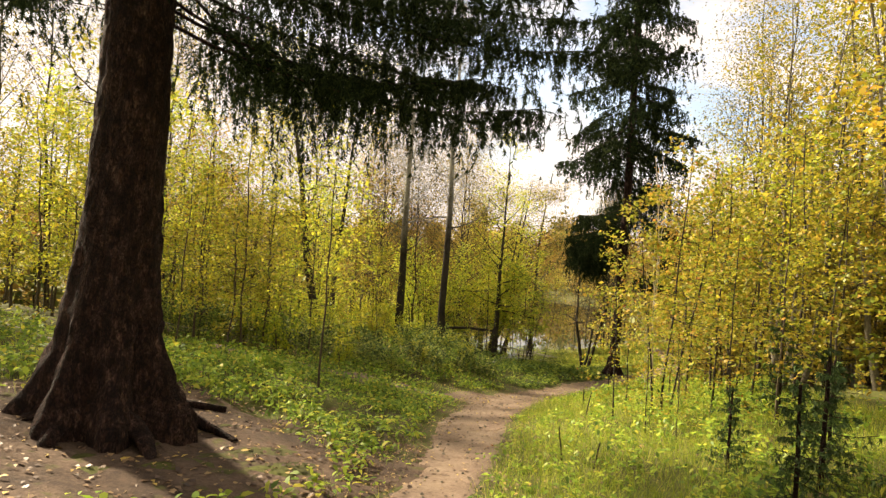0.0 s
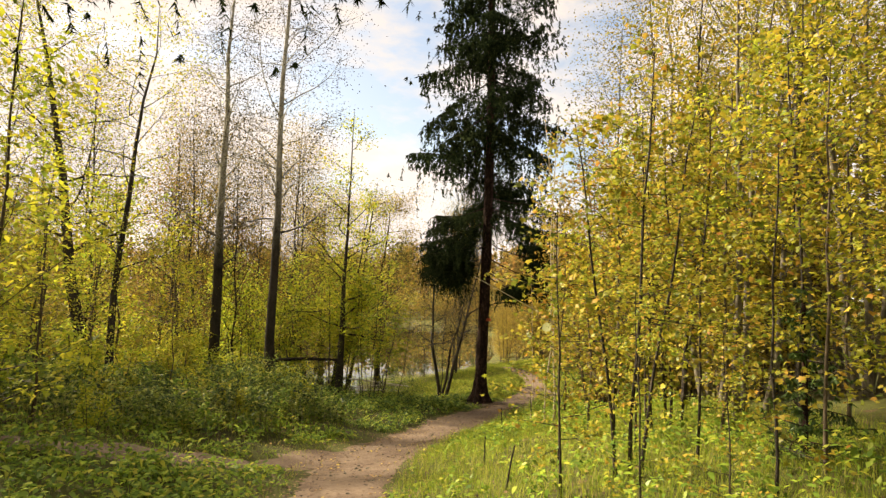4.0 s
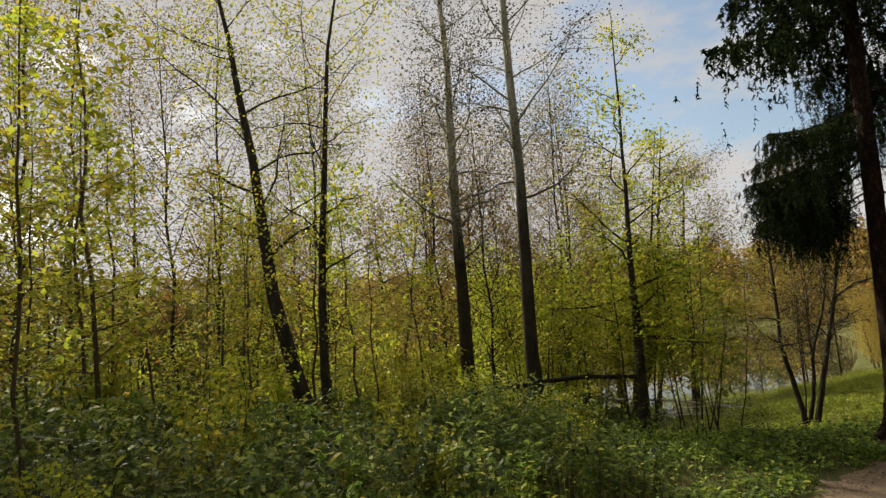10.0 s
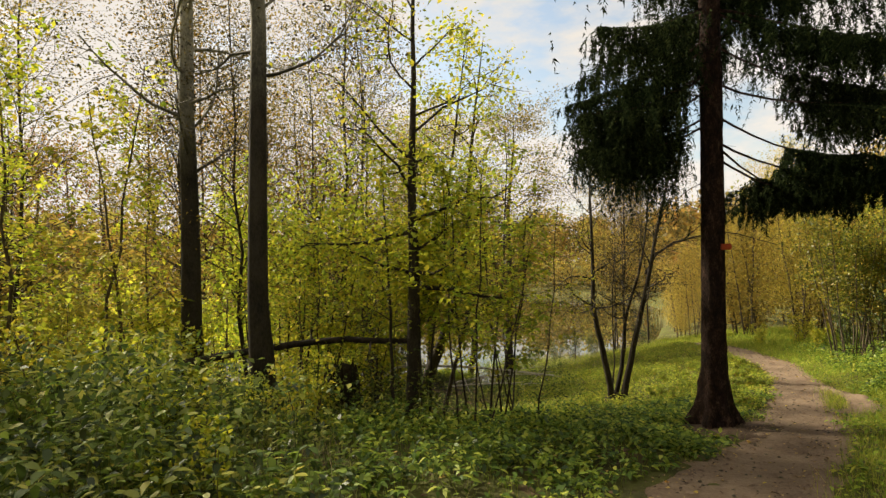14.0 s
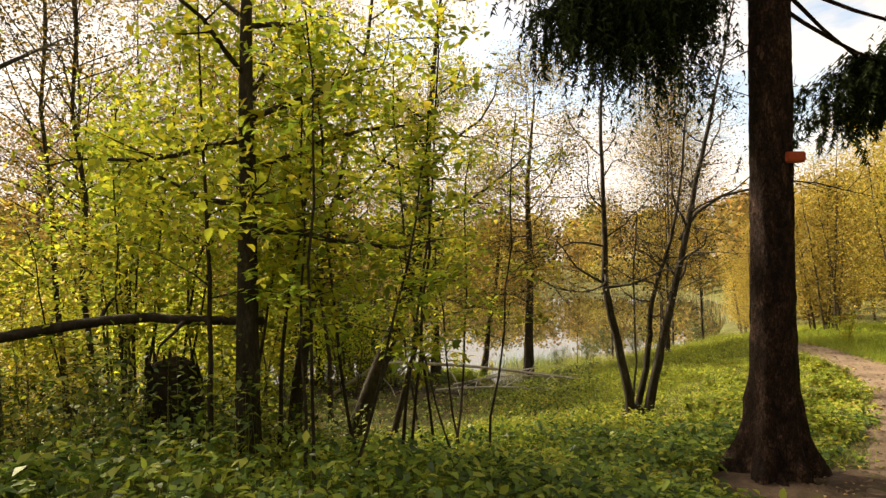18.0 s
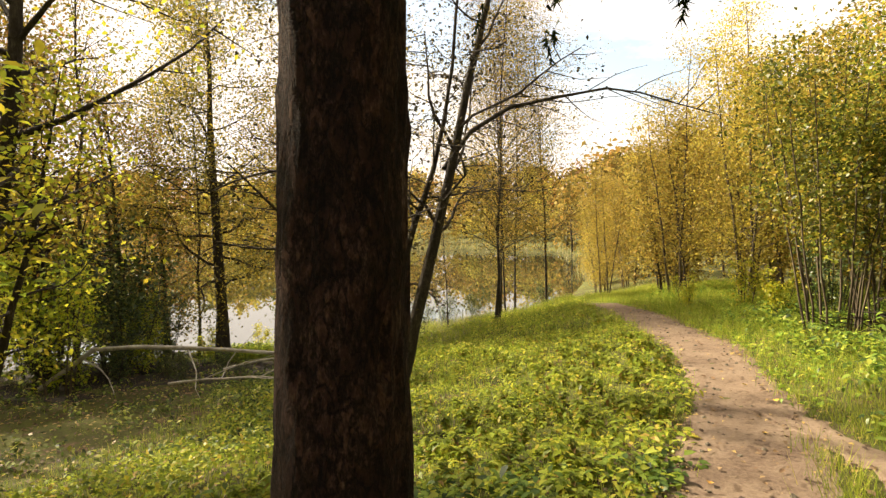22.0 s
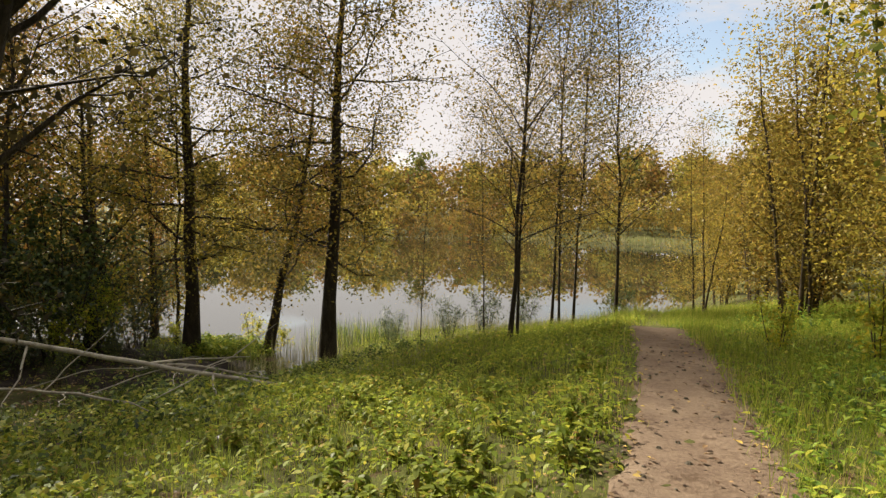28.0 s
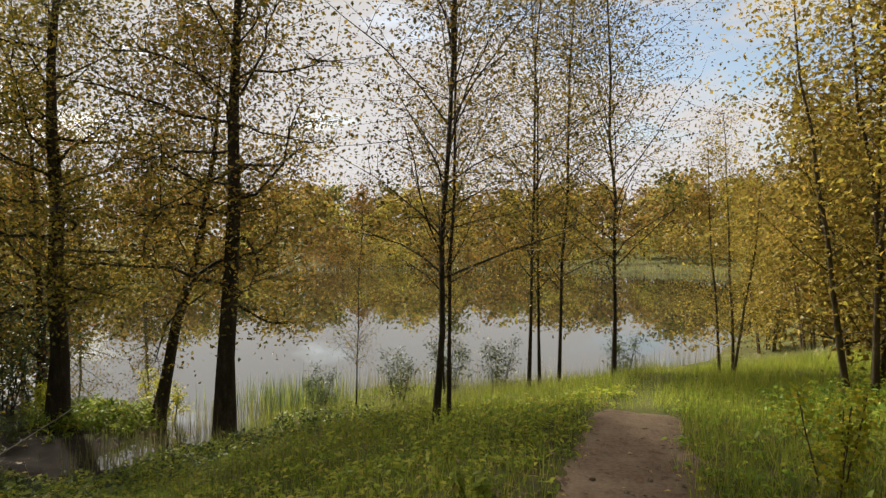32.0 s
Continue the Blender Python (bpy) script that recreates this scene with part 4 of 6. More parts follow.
multi = T("bird_cherry", "dark many-stemmed tree rising from one stool", "tree", "", 41, 7.5, 0.11, bark_dark, leaf_dry, 0.05,
          lines=[(0.085, [(-0.05, 0, 0), (-0.16, 0.02, 0.85), (-0.35, 0.05, 1.75), (-0.46, 0.05, 2.4), (-0.4, 0.08, 3.1), (-0.43, 0.1, 4.2), (-0.4, 0.2, 5.6), (-0.2, 0.3, 7.2)]),
                 (0.09, [(0.15, 0, 0), (0.33, 0, 0.8), (0.6, 0.04, 1.85), (0.88, 0.05, 2.9), (1.19, 0.1, 4.2), (1.5, 0.15, 5.4), (2.0, 0.25, 7.4)]),
                 (0.062, [(0.02, 0.06, 0.1), (0.19, 0.12, 0.77), (0.3, 0.16, 1.4), (0.34, 0.2, 1.97), (0.55, 0.22, 2.57), (0.77, 0.25, 3.2), (0.98, 0.3, 4.05), (1.2, 0.4, 6.2)]),
                 (0.02, [(-0.05, 0.15, 0), (0.1, 0.3, 1.2), (0.12, 0.4, 2.6), (0.25, 0.5, 3.6)])],
          limbs=34, lo=0.38, length=2.0, twigs=7, per_twig=12, spread=0.16, wig=0.18, steps=7, elev=0.4, r_top=0.012, split=True)
r = np.random.default_rng(42)
g = Geo()
tube(g, [(0.02, 0, -0.2), (0.02, 0, 0.0), (0.03, 0, 0.16), (0.04, 0, 0.3)], [0.34, 0.27, 0.23, 0.12], 14, True, flare=1 + r.normal(size=(4, 14)) * 0.12)
part("stool", g, rotten_wood_shade_soil, multi, "black knotted stool")
g = Geo()
arch = np.array([(0.85, 0.1, 3.1), (1.2, 0.3, 3.55), (1.7, 0.42, 3.85), (2.3, 0.45, 3.98), (2.9, 0.42, 4.08), (3.3, 0.36, 4.02), (3.7, 0.28, 3.88), (4.2, 0.17, 3.72)])
tube(g, arch, np.linspace(0.032, 0.005, 8), 7)
for k in range(14):
    tube(g, limb(r, along(arch, 0.15 + 0.06 * k), r.uniform(-0.7, 0.9), r.uniform(0.5, 1.1), r.normal() * 0.5, 0.1, 5, 0.2), np.linspace(0.008, 0.002, 5), 4)
part("arching_limb", g, bark_dark, multi)
place(multi, 6.93, 28.3, 0, 1.0, -0.05)

# ---- shore trees ----
shore = dict(r_share=0.3, split=True, wig=0.24, steps=8, tip=0.4, category="tree", group="trees along the shore", bark=bark_dark, wander=0.06, elev=0.2, curve=0.05, twigs=11, spread=0.3, taper=0.4, leaf=0.075, sides=10, top=40)
t1 = T("alder", "dark alder standing at the water's edge with golden leaves", seed=51, height=10.5, r0=0.17, leafmat=leaf_bronze, limbs=40, lo=0.16, length=3.3, per_twig=70, lean=(0.0, 0), **shore)
place(t1, 2.85, 38.6)
t2 = T("alder", "shore alder with bare spreading limbs and few bronze leaves", seed=52, height=11, r0=0.17, leafmat=leaf_bronze, limbs=40, lo=0.2, length=3.5, per_twig=52, lean=(0.035, 0), **shore)
place(t2, 6.0, 38.9)
t3 = T("alder", "slanting forked alder leaning over the water", seed=53, height=7, r0=0.12, leafmat=leaf_russet_shade, limbs=28, lo=0.3, length=2.8, per_twig=40, lean=(0.12, 0.1), bend=0.5, **shore)
place(t3, 4.4, 39.2)

birch = dict(category="tree", group="thin birches along the shore", bark=bark_dark, leafmat=leaf_bronze, wig=0.1, wander=0.04, elev=0.7, curve=-0.25, twigs=6, per_twig=34, spread=0.34, taper=0.45, leaf=0.056, tip=0.45, sides=7, top=50, leaf_from=0.15)
b_a = T("birch", "thin shore birch with a sparse airy crown", seed=61, height=9.5, r0=0.044, limbs=46, lo=0.18, length=2.8, lean=(0.05, 0), **birch)
place(b_a, 10.15, 37.2)
b_b = T("birch", "thin shore birch with dark stem and sparse leaves", seed=62, height=10, r0=0.035, limbs=46, lo=0.18, length=2.6, lean=(0.045, 0), **birch)
place(b_b, 11.1, 41.0)
place_copy(b_b, 11.3, 41.15, 170, 0.9)
place_copy(b_b, 11.65, 41.3, 70, 1.0)
place_copy(b_a, 12.65, 41.0, 100, 0.95)
place_copy(b_b, 9.4, 41.3, 250, 0.6)
place_copy(b_b, 7.9, 40.3, 30, 0.42)
place_copy(b_b, 10.3, 37.35, 120, 0.8)

# ---- saplings ----
sap = dict(limb_sides=3, steps=4, category="sapling", group="saplings of the young wood", bark=bark_sapling, wander=0.09, elev=0.22, curve=0.05, twigs=4, spread=0.085, taper=0.6, sides=5, top=24, flat=0.85, droop=0.12)
sap_a = T("sapling", "slender sapling with yellow autumn leaves", seed=71, height=4.6, r0=0.023, leafmat=leaf_yellow, leaf=0.082, limbs=24, lo=0.2, length=1.4, per_twig=12, **sap)
sap_b = T("sapling", "thin sapling with green and yellow leaves", seed=72, height=5.4, r0=0.026, leafmat=leaf_lime, leaf=0.078, limbs=24, lo=0.25, length=1.5, per_twig=12, **sap)
sap_c = T("sapling", "low bushy sapling in yellow leaf", seed=73, height=2.9, r0=0.02, leafmat=leaf_yellow, leaf=0.078, limbs=20, lo=0.12, length=1.2, per_twig=12, **sap)
sap_d = T("sapling", "tall thin sapling with golden leaves high up", seed=74, height=6.2, r0=0.03, leafmat=leaf_gold, leaf=0.08, limbs=24, lo=0.35, length=1.3, per_twig=13, **sap)
sap_e = T("sapling", "distant slender sapling in yellow leaf", seed=75, height=5.0, r0=0.03, leafmat=leaf_yellow, leaf=0.105, limbs=20, lo=0.16, length=1.3, per_twig=9, **sap)
sap_f = T("sapling", "distant slender sapling in lime and gold leaf", seed=76, height=5.8, r0=0.035, leafmat=leaf_lime, leaf=0.105, limbs=20, lo=0.2, length=1.4, per_twig=9, **sap)
place(sap_e, -8.2, 17.2)
place(sap_f, -9.6, 14.6)
place(sap_a, -1.75, 9.4, 20, 0.85)
place(sap_b, -2.9, 13.8, 50, 0.75)
place(sap_c, -4.2, 12.4, 90)
place(sap_d, -5.8, 15.0, 10, 0.9)
place_copy(sap_b, -1.9, 18.6, 130, 0.62)
place_copy(sap_a, -3.1, 17.4, 230, 0.7)
rng = np.random.default_rng(5)
spots = [(-1.75, 9.4), (-2.6, 13.4)]


def scatter(n, x0, x1, y0, y1, gap, pick, ok):
    """Random places with a gap between neighbours."""
    done, tries = 0, 0
    while done < n and tries < n * 60:
        tries += 1
        y = rng.uniform(y0, y1)
        x = float(np.interp(y, *PATH_X)) + rng.uniform(x0, x1)
        if not ok(x, y) or any((x - a) ** 2 + (y - b) ** 2 < gap * gap for a, b in spots[-400:]):
            continue
        spots.append((x, y))
        k = pick[int(rng.integers(len(pick)))]
        place_copy(k, x, y, rng.uniform(0, 360), rng.uniform(0.75, 1.2), -0.03, (rng.normal() * 2.5, rng.normal() * 2.5))
        done += 1


def dry(x, y, m=0.6):
    return float(shore_distance(np.array(x), np.array(y))) > m


scatter(16, -9, -5, 9, 16, 0.9, [sap_a, sap_a, sap_b, sap_c], lambda x, y: x < -3.8)
scatter(80, -20, -6.5, 8, 26, 0.8, [sap_e, sap_f, sap_e], lambda x, y: x < -4.5)
scatter(22, -14, -5.5, 23.5, 36, 0.8, [sap_e, sap_f, sap_c], lambda x, y: dry(x, y) and x < -2.5)

bush_a = T("willow_bush", "rounded willow bush in yellow-green leaf", "bush", "bushes before the pond", 75, 3.2, 0.02, bark_sapling, leaf_lime, 0.09,
           stems=[(0.25 * math.cos(k * 2.2), 0.25 * math.sin(k * 2.2), 0.65 + 0.35 * ((k * 53) % 10) / 10, 0.2 * math.cos(k * 2.2), 0.2 * math.sin(k * 2.2)) for k in range(6)],
           limbs=30, lo=0.08, length=1.3, twigs=4, per_twig=9, spread=0.14, top=40)
place(bush_a, -0.6, 29.5)
for x, y, s in [(-2.6, 30.5, 1.2), (-4.5, 29, 1.2), (-6.5, 31, 1.3), (0.9, 34.0, 0.9), (-0.8, 34.0, 1.2), (-3.4, 34.5, 1.2), (-8.5, 29.5, 1.2), (-10.5, 31.5, 1.3), (-6, 35.5, 1.2), (-9, 36, 1.3), (-1.9, 24.2, 0.8), (-12.5, 28, 1.2)]:
    place_copy(bush_a, x, y, (x * 97 + y * 31) % 360, s)
thin = T("thin_tree", "thin dark tree with small sparse leaves", "tree", "thin trees before the pond", 76, 12, 0.055, bark_dark, leaf_bronze, 0.068,
         limbs=42, lo=0.22, length=2.9, twigs=6, per_twig=19, spread=0.42, taper=0.5, elev=0.65, curve=0.0, tip=0.4, top=40, wander=0.07)
place(thin, -6.4, 27.5)
for x, y, s in [(-3.2, 29.5, 0.9), (1.4, 27.8, 0.85), (-9.5, 25, 1.05), (-7.2, 23.0, 0.9), (-12, 27, 1.1), (-0.2, 30.5, 0.9), (-5.2, 25.2, 0.95),
                (-8.0, 30.0, 1.0), (-10.8, 22.5, 1.0), (-13.5, 24.0, 1.05), (-1.0, 26.0, 0.8), (-11.5, 18.0, 0.95), (-9.0, 19.5, 0.9), (-14.5, 19.0, 1.1), (-4.2, 33.0, 1.0), (-12.0, 13.5, 0.9),
                (0.7, 26.8, 0.9), (1.2, 30.4, 0.9), (-2.4, 27.5, 0.95), (0.2, 36.2, 0.95), (-1.8, 36.4, 1.0), (-3.5, 35.0, 1.05), (2.0, 39.4, 0.75), (7.0, 13.2, 0.75), (8.2, 15.4, 0.85), (9.2, 19.2, 0.9), (10.8, 16.2, 0.8), (12.6, 13.0, 0.9), (9.6, 9.2, 0.8), (14.2, 16.8, 0.95)]:
    place_copy(thin, x, y, (x * 77 + y * 41) % 360, s)

for x, y, k, s in [(1.5, 25.2, sap_c, 1.0), (0.6, 26.6, bush_a, 0.7), (2.0, 24.4, sap_c, 0.75), (0.4, 24.0, sap_c, 0.9)]:
    place_copy(k, x, y, x * 140 + y * 61, s)

# shrubs at the water's edge and in the undergrowth
bush_s = T("shrub", "small leafy shrub among the herbs", "bush", "small shrubs", 77, 1.1, 0.009, bark_sapling, leaf_lime, 0.065,
           stems=[(0.1 * math.cos(k * 2.2), 0.1 * math.sin(k * 2.2), 0.65 + 0.35 * ((k * 53) % 10) / 10, 0.2 * math.cos(k * 2.2), 0.2 * math.sin(k * 2.2)) for k in range(5)],
           limbs=16, lo=0.12, length=0.5, twigs=3, per_twig=9, spread=0.06, top=16, twig_mesh=False)
place(bush_s, -3.4, 13.4)
for x, y, s in [(4.6, 39.4, 0.7), (2.4, 38.9, 0.8), (3.6, 40.2, 0.7), (1.6, 36.3, 1.1),
                (-2.2, 15.2, 0.9), (-1.2, 17.3, 0.8), (-3.6, 18.6, 1.2), (0.2, 19.4, 0.8), (-5.0, 16.8, 1.2), (-0.6, 20.6, 1.1), (1.0, 21.2, 0.9), (-2.6, 22.4, 1.4), (0.4, 21.8, 0.8),
                (-0.4, 15.9, 0.7), (-3.0, 16.2, 1.0), (0.9, 18.0, 0.7), (-1.8, 19.6, 1.1), (-0.2, 20.4, 0.7), (-4.4, 14.4, 1.0), (-6.2, 18.5, 1.3), (-2.0, 13.2, 0.6), (14.2, 32.6, 0.9), (13.9, 31.2, 0.8), (13.6, 33.8, 0.7)]:
    place_copy(bush_s, x, y, (x * 57 + y * 81) % 360, s)
bush_d = T("alder_bush", "green leafy bush with leaves coloured dark for shade", "bush", "bushes of the inlet", 78, 2.6, 0.018, bark_dark, leaf_dark_shade, 0.085,
           stems=[(0.2 * math.cos(k * 2.2), 0.2 * math.sin(k * 2.2), 0.65 + 0.35 * ((k * 53) % 10) / 10, 0.25 * math.cos(k * 2.2), 0.25 * math.sin(k * 2.2)) for k in range(6)],
           limbs=26, lo=0.1, length=1.2, twigs=4, per_twig=8, spread=0.15, top=40)
place(bush_d, 1.3, 36.4)
for x, y, s in [(1.2, 39.0, 0.85), (0.3, 38.6, 1.0), (0.5, 37.6, 1.5), (0.2, 35.2, 1.2), (1.4, 35.0, 0.6), (-1.2, 37.2, 1.1), (-2.6, 35.8, 1.2), (0.4, 40.6, 0.9), (-1.2, 41.0, 1.1), (-2.4, 39.8, 1.2), (2.4, 35.4, 0.22), (3.4, 36.2, 0.2), (1.6, 37.6, 0.3), (3.2, 37.4, 0.18), (2.4, 36.6, 0.22), (4.1, 35.2, 0.2), (1.2, 35.8, 0.35), (3.0, 34.4, 0.22), (14.6, 28.2, 0.9), (14.0, 28.0, 0.7), (15.4, 28.4, 1.0), (8.5, 41.2, 0.42), (9.4, 41.8, 0.5), (10.4, 42.0, 0.45), (7.2, 40.2, 0.36), (12.9, 42.2, 0.4), (13.6, 26.2, 0.55), (15.2, 25.8, 0.9), (14.4, 30.6, 0.6)]:
    place_copy(bush_d, x, y, x * 53 + y * 29, s)
for x, y, s in [(1.0, 38.0, 0.6), (-0.6, 36.6, 0.95)]:
    place_copy(bush_a, x, y, x * 50, s)

# ---- right side: maples, aspens, thicket ----
maple = T("maple_sapling", "young maple with broad yellow and orange leaves", "sapling", "", 81, 4.2, 0.019, bark_dark, leaf_maple, 0.056, lobed=True,
          stems=[(0, 0, 1.0, 0.05, 0), (0.12, 0.05, 0.85, 0.18, 0.04), (-0.1, 0.06, 0.8, -0.1, 0.06)],
          limbs=32, lo=0.32, length=1.6, twigs=5, per_twig=11, spread=0.06, elev=0.12, curve=0.0)
place(maple, 3.5, 9.3, 0, 1.0)
maple_b = T("maple_sapling", "young maple with lime and yellow leaves", "sapling", "", 82, 3.4, 0.016, bark_dark, leaf_maple, 0.056, lobed=True,
            limbs=24, lo=0.15, length=1.1, twigs=4, per_twig=8, spread=0.06, elev=0.15, curve=0.0)
place(maple_b, 4.3, 9.4, 30)
place_copy(maple_b, 4.6, 11.4, 120, 1.1)
for x, y, s in [(2.75, 9.2, 0.75), (2.9, 8.2, 0.5), (3.3, 10.4, 0.65), (3.0, 7.4, 0.4), (3.9, 8.0, 0.8), (4.4, 10.6, 0.9), (4.9, 7.6, 0.9), (5.6, 9.4, 1.3), (6.4, 8.0, 1.5), (6.9, 10.8, 1.6), (5.3, 11.6, 1.3)]:
    place_copy(maple_b, x, y, x * 90 + y * 40, s)
for x, y, k, s in [(4.7, 8.3, sap_a, 0.8), (5.4, 10.4, sap_b, 0.8), (6.2, 9.4, sap_a, 0.9), (6.0, 12.8, sap_a, 0.9), (4.9, 12.6, sap_c, 1.0)]:
    place_copy(k, x, y, x * 70, s)
place_copy(maple, 5.6, 11.6, 200, 1.05)
for x, y, k, s in [(7.6, 18.8, sap_d, 0.9), (7.8, 17.6, sap_d, 1.05), (9.2, 18.2, sap_b, 1.1), (6.6, 14.6, sap_b, 1.0)]:
    place_copy(k, x, y, x * 50, s)
grey = dict(category="tree", group="grey trunks of the wood", bark=bark_grey, wander=0.1, elev=0.8, curve=0.1, twigs=5, spread=0.15, taper=0.4, leaf=0.085, sides=9, top=20)
wood_a = T("aspen", "grey forked tree with yellowing leaves", seed=91, height=10, r0=0.066, leafmat=leaf_yellow, stems=[(0, 0, 1.0, -0.12, 0), (0.3, 0.1, 0.95, 0.03, 0.02), (-0.2, 0.3, 0.85, -0.2, 0.05)], limbs=34, lo=0.25, length=2.4, per_twig=14, **grey)
place(wood_a, 8.9, 11.6)
place_copy(wood_a, 9.5, 12.0, 130, 0.95)
place_copy(wood_a, 10.4, 11.0, 220, 1.05)
place_copy(wood_a, 8.0, 7.6, 300, 1.1)
place_copy(wood_a, 11.5, 15.5, 60, 1.0)
place_copy(wood_a, 12.0, 9.0, 10, 1.1)
place_copy(wood_a, 6.4, 11.2, 200, 0.75)
place_copy(wood_a, 7.6, 13.4, 280, 0.85)
place_copy(wood_a, 10.0, 20.5, 100, 0.9)
place_copy(wood_a, 13.0, 19.0, 30, 1.0)
oak = T("old_tree", "thick dark trunk standing deep in the yellow wood", seed=92, height=11, r0=0.29, leafmat=leaf_yellow, limbs=26, lo=0.35, length=3.2, per_twig=16,
        **{**grey, "bark": bark_dark, "group": ""})
place(oak, 12.7, 15.9)
young_spruce = build_spruce("young_spruce", "young spruce with soft green needles among the grass", 93, 2.0, 0.02, 0.15, 26, 0.75, hang=0.08, twig_n=22, strands=9, droop=0.1, roots=0, dead=0, needle_mat=needle_young)
place(young_spruce, 5.0, 8.8, 0, 0.8)
for x, y, s in [(4.2, 6.4, 0.5), (2.6, 4.3, 0.5), (3.3, 5.1, 0.6), (3.5, 4.1, 0.62), (2.9, 5.9, 0.42), (4.3, 4.9, 0.7)]:
    place_copy(young_spruce, x, y, x * 80 + y * 31, s)
spots = [(3.5, 9.3), (4.3, 9.4), (5.6, 11.6)]
scatter(34, 4.2, 15, 3, 20, 0.8, [sap_a, sap_b, sap_c, sap_d, sap_a], lambda x, y: y < 10 or x > 9.5)
scatter(20, 3.6, 12, 18, 27, 1.0, [sap_a, sap_b, sap_c], lambda x, y: x - np.interp(y, *PATH_X) > 4 + (y > 22) * 1.5)

# ---- bushes beside the last stretch ----
hazel = T("hazel_bush", "tall hazel bush with many upright stems and green-yellow leaves", "bush", "", 101, 4.6, 0.017, bark_sapling, leaf_hazel, 0.068,
          stems=[(0.3 * math.cos(k * 1.9), 0.3 * math.sin(k * 1.9), 0.6 + 0.4 * ((k * 37) % 10) / 10, 0.16 * math.cos(k * 1.9), 0.16 * math.sin(k * 1.9)) for k in range(12)],
          limbs=38, lo=0.32, length=1.2, twigs=4, per_twig=18, spread=0.13, top=40)
place(hazel, 13.6, 29.6, 0, 1.05)
place_copy(hazel, 14.0, 26.4, 100, 1.1)
place_copy(hazel, 14.6, 29.8, 200, 1.15)
place_copy(hazel, 14.9, 25.2, 300, 1.2)
place_copy(hazel, 15.2, 27.6, 20, 1.25)
place_copy(hazel, 16.6, 29.2, 120, 1.3)
place_copy(hazel, 15.8, 32.4, 220, 1.1)
willow = T("willow", "dense young willow in olive-gold autumn leaf", "tree", "willows of the pond side", 103, 6.0, 0.035, bark_sapling, leaf_olive, 0.092,
           stems=[(0.3 * math.cos(k * 2.2), 0.3 * math.sin(k * 2.2), 0.65 + 0.35 * ((k * 53) % 10) / 10, 0.14 * math.cos(k * 2.2), 0.14 * math.sin(k * 2.2)) for k in range(6)],
           limbs=46, lo=0.06, length=1.9, twigs=5, per_twig=15, spread=0.2, top=60, twig_mesh=False, limb_sides=3, steps=4)
place(willow, 16.0, 39.0)
fine_willow = T("willow", "slim willow with fine olive-gold leaves and thin dark stems", "tree", "willows of the pond side", 104, 6.6, 0.04, bark_sapling, leaf_willow, 0.058,
                stems=[(0, 0, 1.0, 0.03, 0.02), (0.25, 0.2, 0.85, -0.08, 0.1), (-0.2, 0.15, 0.75, -0.14, -0.05)],
                limbs=50, lo=0.1, length=1.9, twigs=6, per_twig=24, spread=0.22, top=60, elev=0.5, curve=0.1, tip=0.35, limb_sides=3, steps=4, r_share=0.3, twig_mesh=False)
place(fine_willow, 15.3, 37.2)
for x, y, s in [(15.9, 34.9, 1.05), (14.6, 40.6, 0.68), (16.9, 36.9, 1.1)]:
    place_copy(fine_willow, x, y, x * 67 + y * 23, s)
for x, y, s in [(17.4, 35.4, 1.1), (17.3, 48.2, 0.75), (18.4, 51.0, 0.85), (20.0, 54.2, 1.0), (16.8, 40.8, 1.0), (18.6, 38.2, 1.2), (17.6, 33.4, 1.1), (18.0, 43.2, 1.0), (17.9, 46.5, 0.9), (20.8, 35.5, 1.3),
                (21, 41, 1.3), (20.4, 49, 1.1), (22.5, 46, 1.4), (24.5, 52, 1.5),
                (16.0, 31.4, 1.1), (8.6, 13.8, 1.15), (7.4, 16.6, 0.9), (8.6, 15.4, 0.95), (9.4, 19.6, 0.8), (10.6, 21.8, 0.9), (8.0, 13.2, 0.7), (14.8, 14.6, 1.4), (11.4, 19.4, 1.15), (12.9, 17.2, 1.35), (11.0, 15.0, 1.1), (13.6, 21.6, 1.35), (9.8, 17.0, 0.9), (12.4, 12.6, 1.3), (18.6, 30.0, 1.3), (17.4, 26.5, 1.2), (17.0, 23.0, 1.2), (21, 27, 1.4), (23.5, 31, 1.5), (25, 38, 1.6)]:
    place_copy(willow, x, y, (x * 97 + y * 31) % 360, s)

# ---- far trees round the pond ----
far = dict(limb_sides=3, steps=3, category="tree", group="trees across the pond", bark=bark_dark, wander=0.05, elev=0.3, curve=0.3, twigs=4, spread=0.5, taper=0.45, sides=5, top=50, twig_mesh=False)
far_a = T("far_tree", "distant broadleaf tree in golden leaf", seed=111, height=8.5, r0=0.16, leafmat=far_leaf, leaf=0.68, limbs=23, lo=0.06, length=4.2, per_twig=5, **far)
far_b = T("far_tree", "distant rust-coloured broadleaf tree", seed=112, height=7.5, r0=0.14, leafmat=far_rust, leaf=0.68, limbs=23, lo=0.05, length=4.0, per_twig=5, **far)
far_c = T("far_tree", "distant dark green broadleaf tree", seed=113, height=9.5, r0=0.18, leafmat=far_green, leaf=0.68, limbs=23, lo=0.05, length=3.6, per_twig=5, **far)
place(far_a, 8, 152, 0, 1.3)
place(far_b, -12, 150, 0, 1.2)
place(far_c, 30, 156, 0, 1.35)
rng = np.random.default_rng(8)
n_shore = [(-75, 60), (-66, 82), (-55, 108), (-35, 132), (-8, 148), (20, 152), (45, 146), (62, 124), (66, 100)]
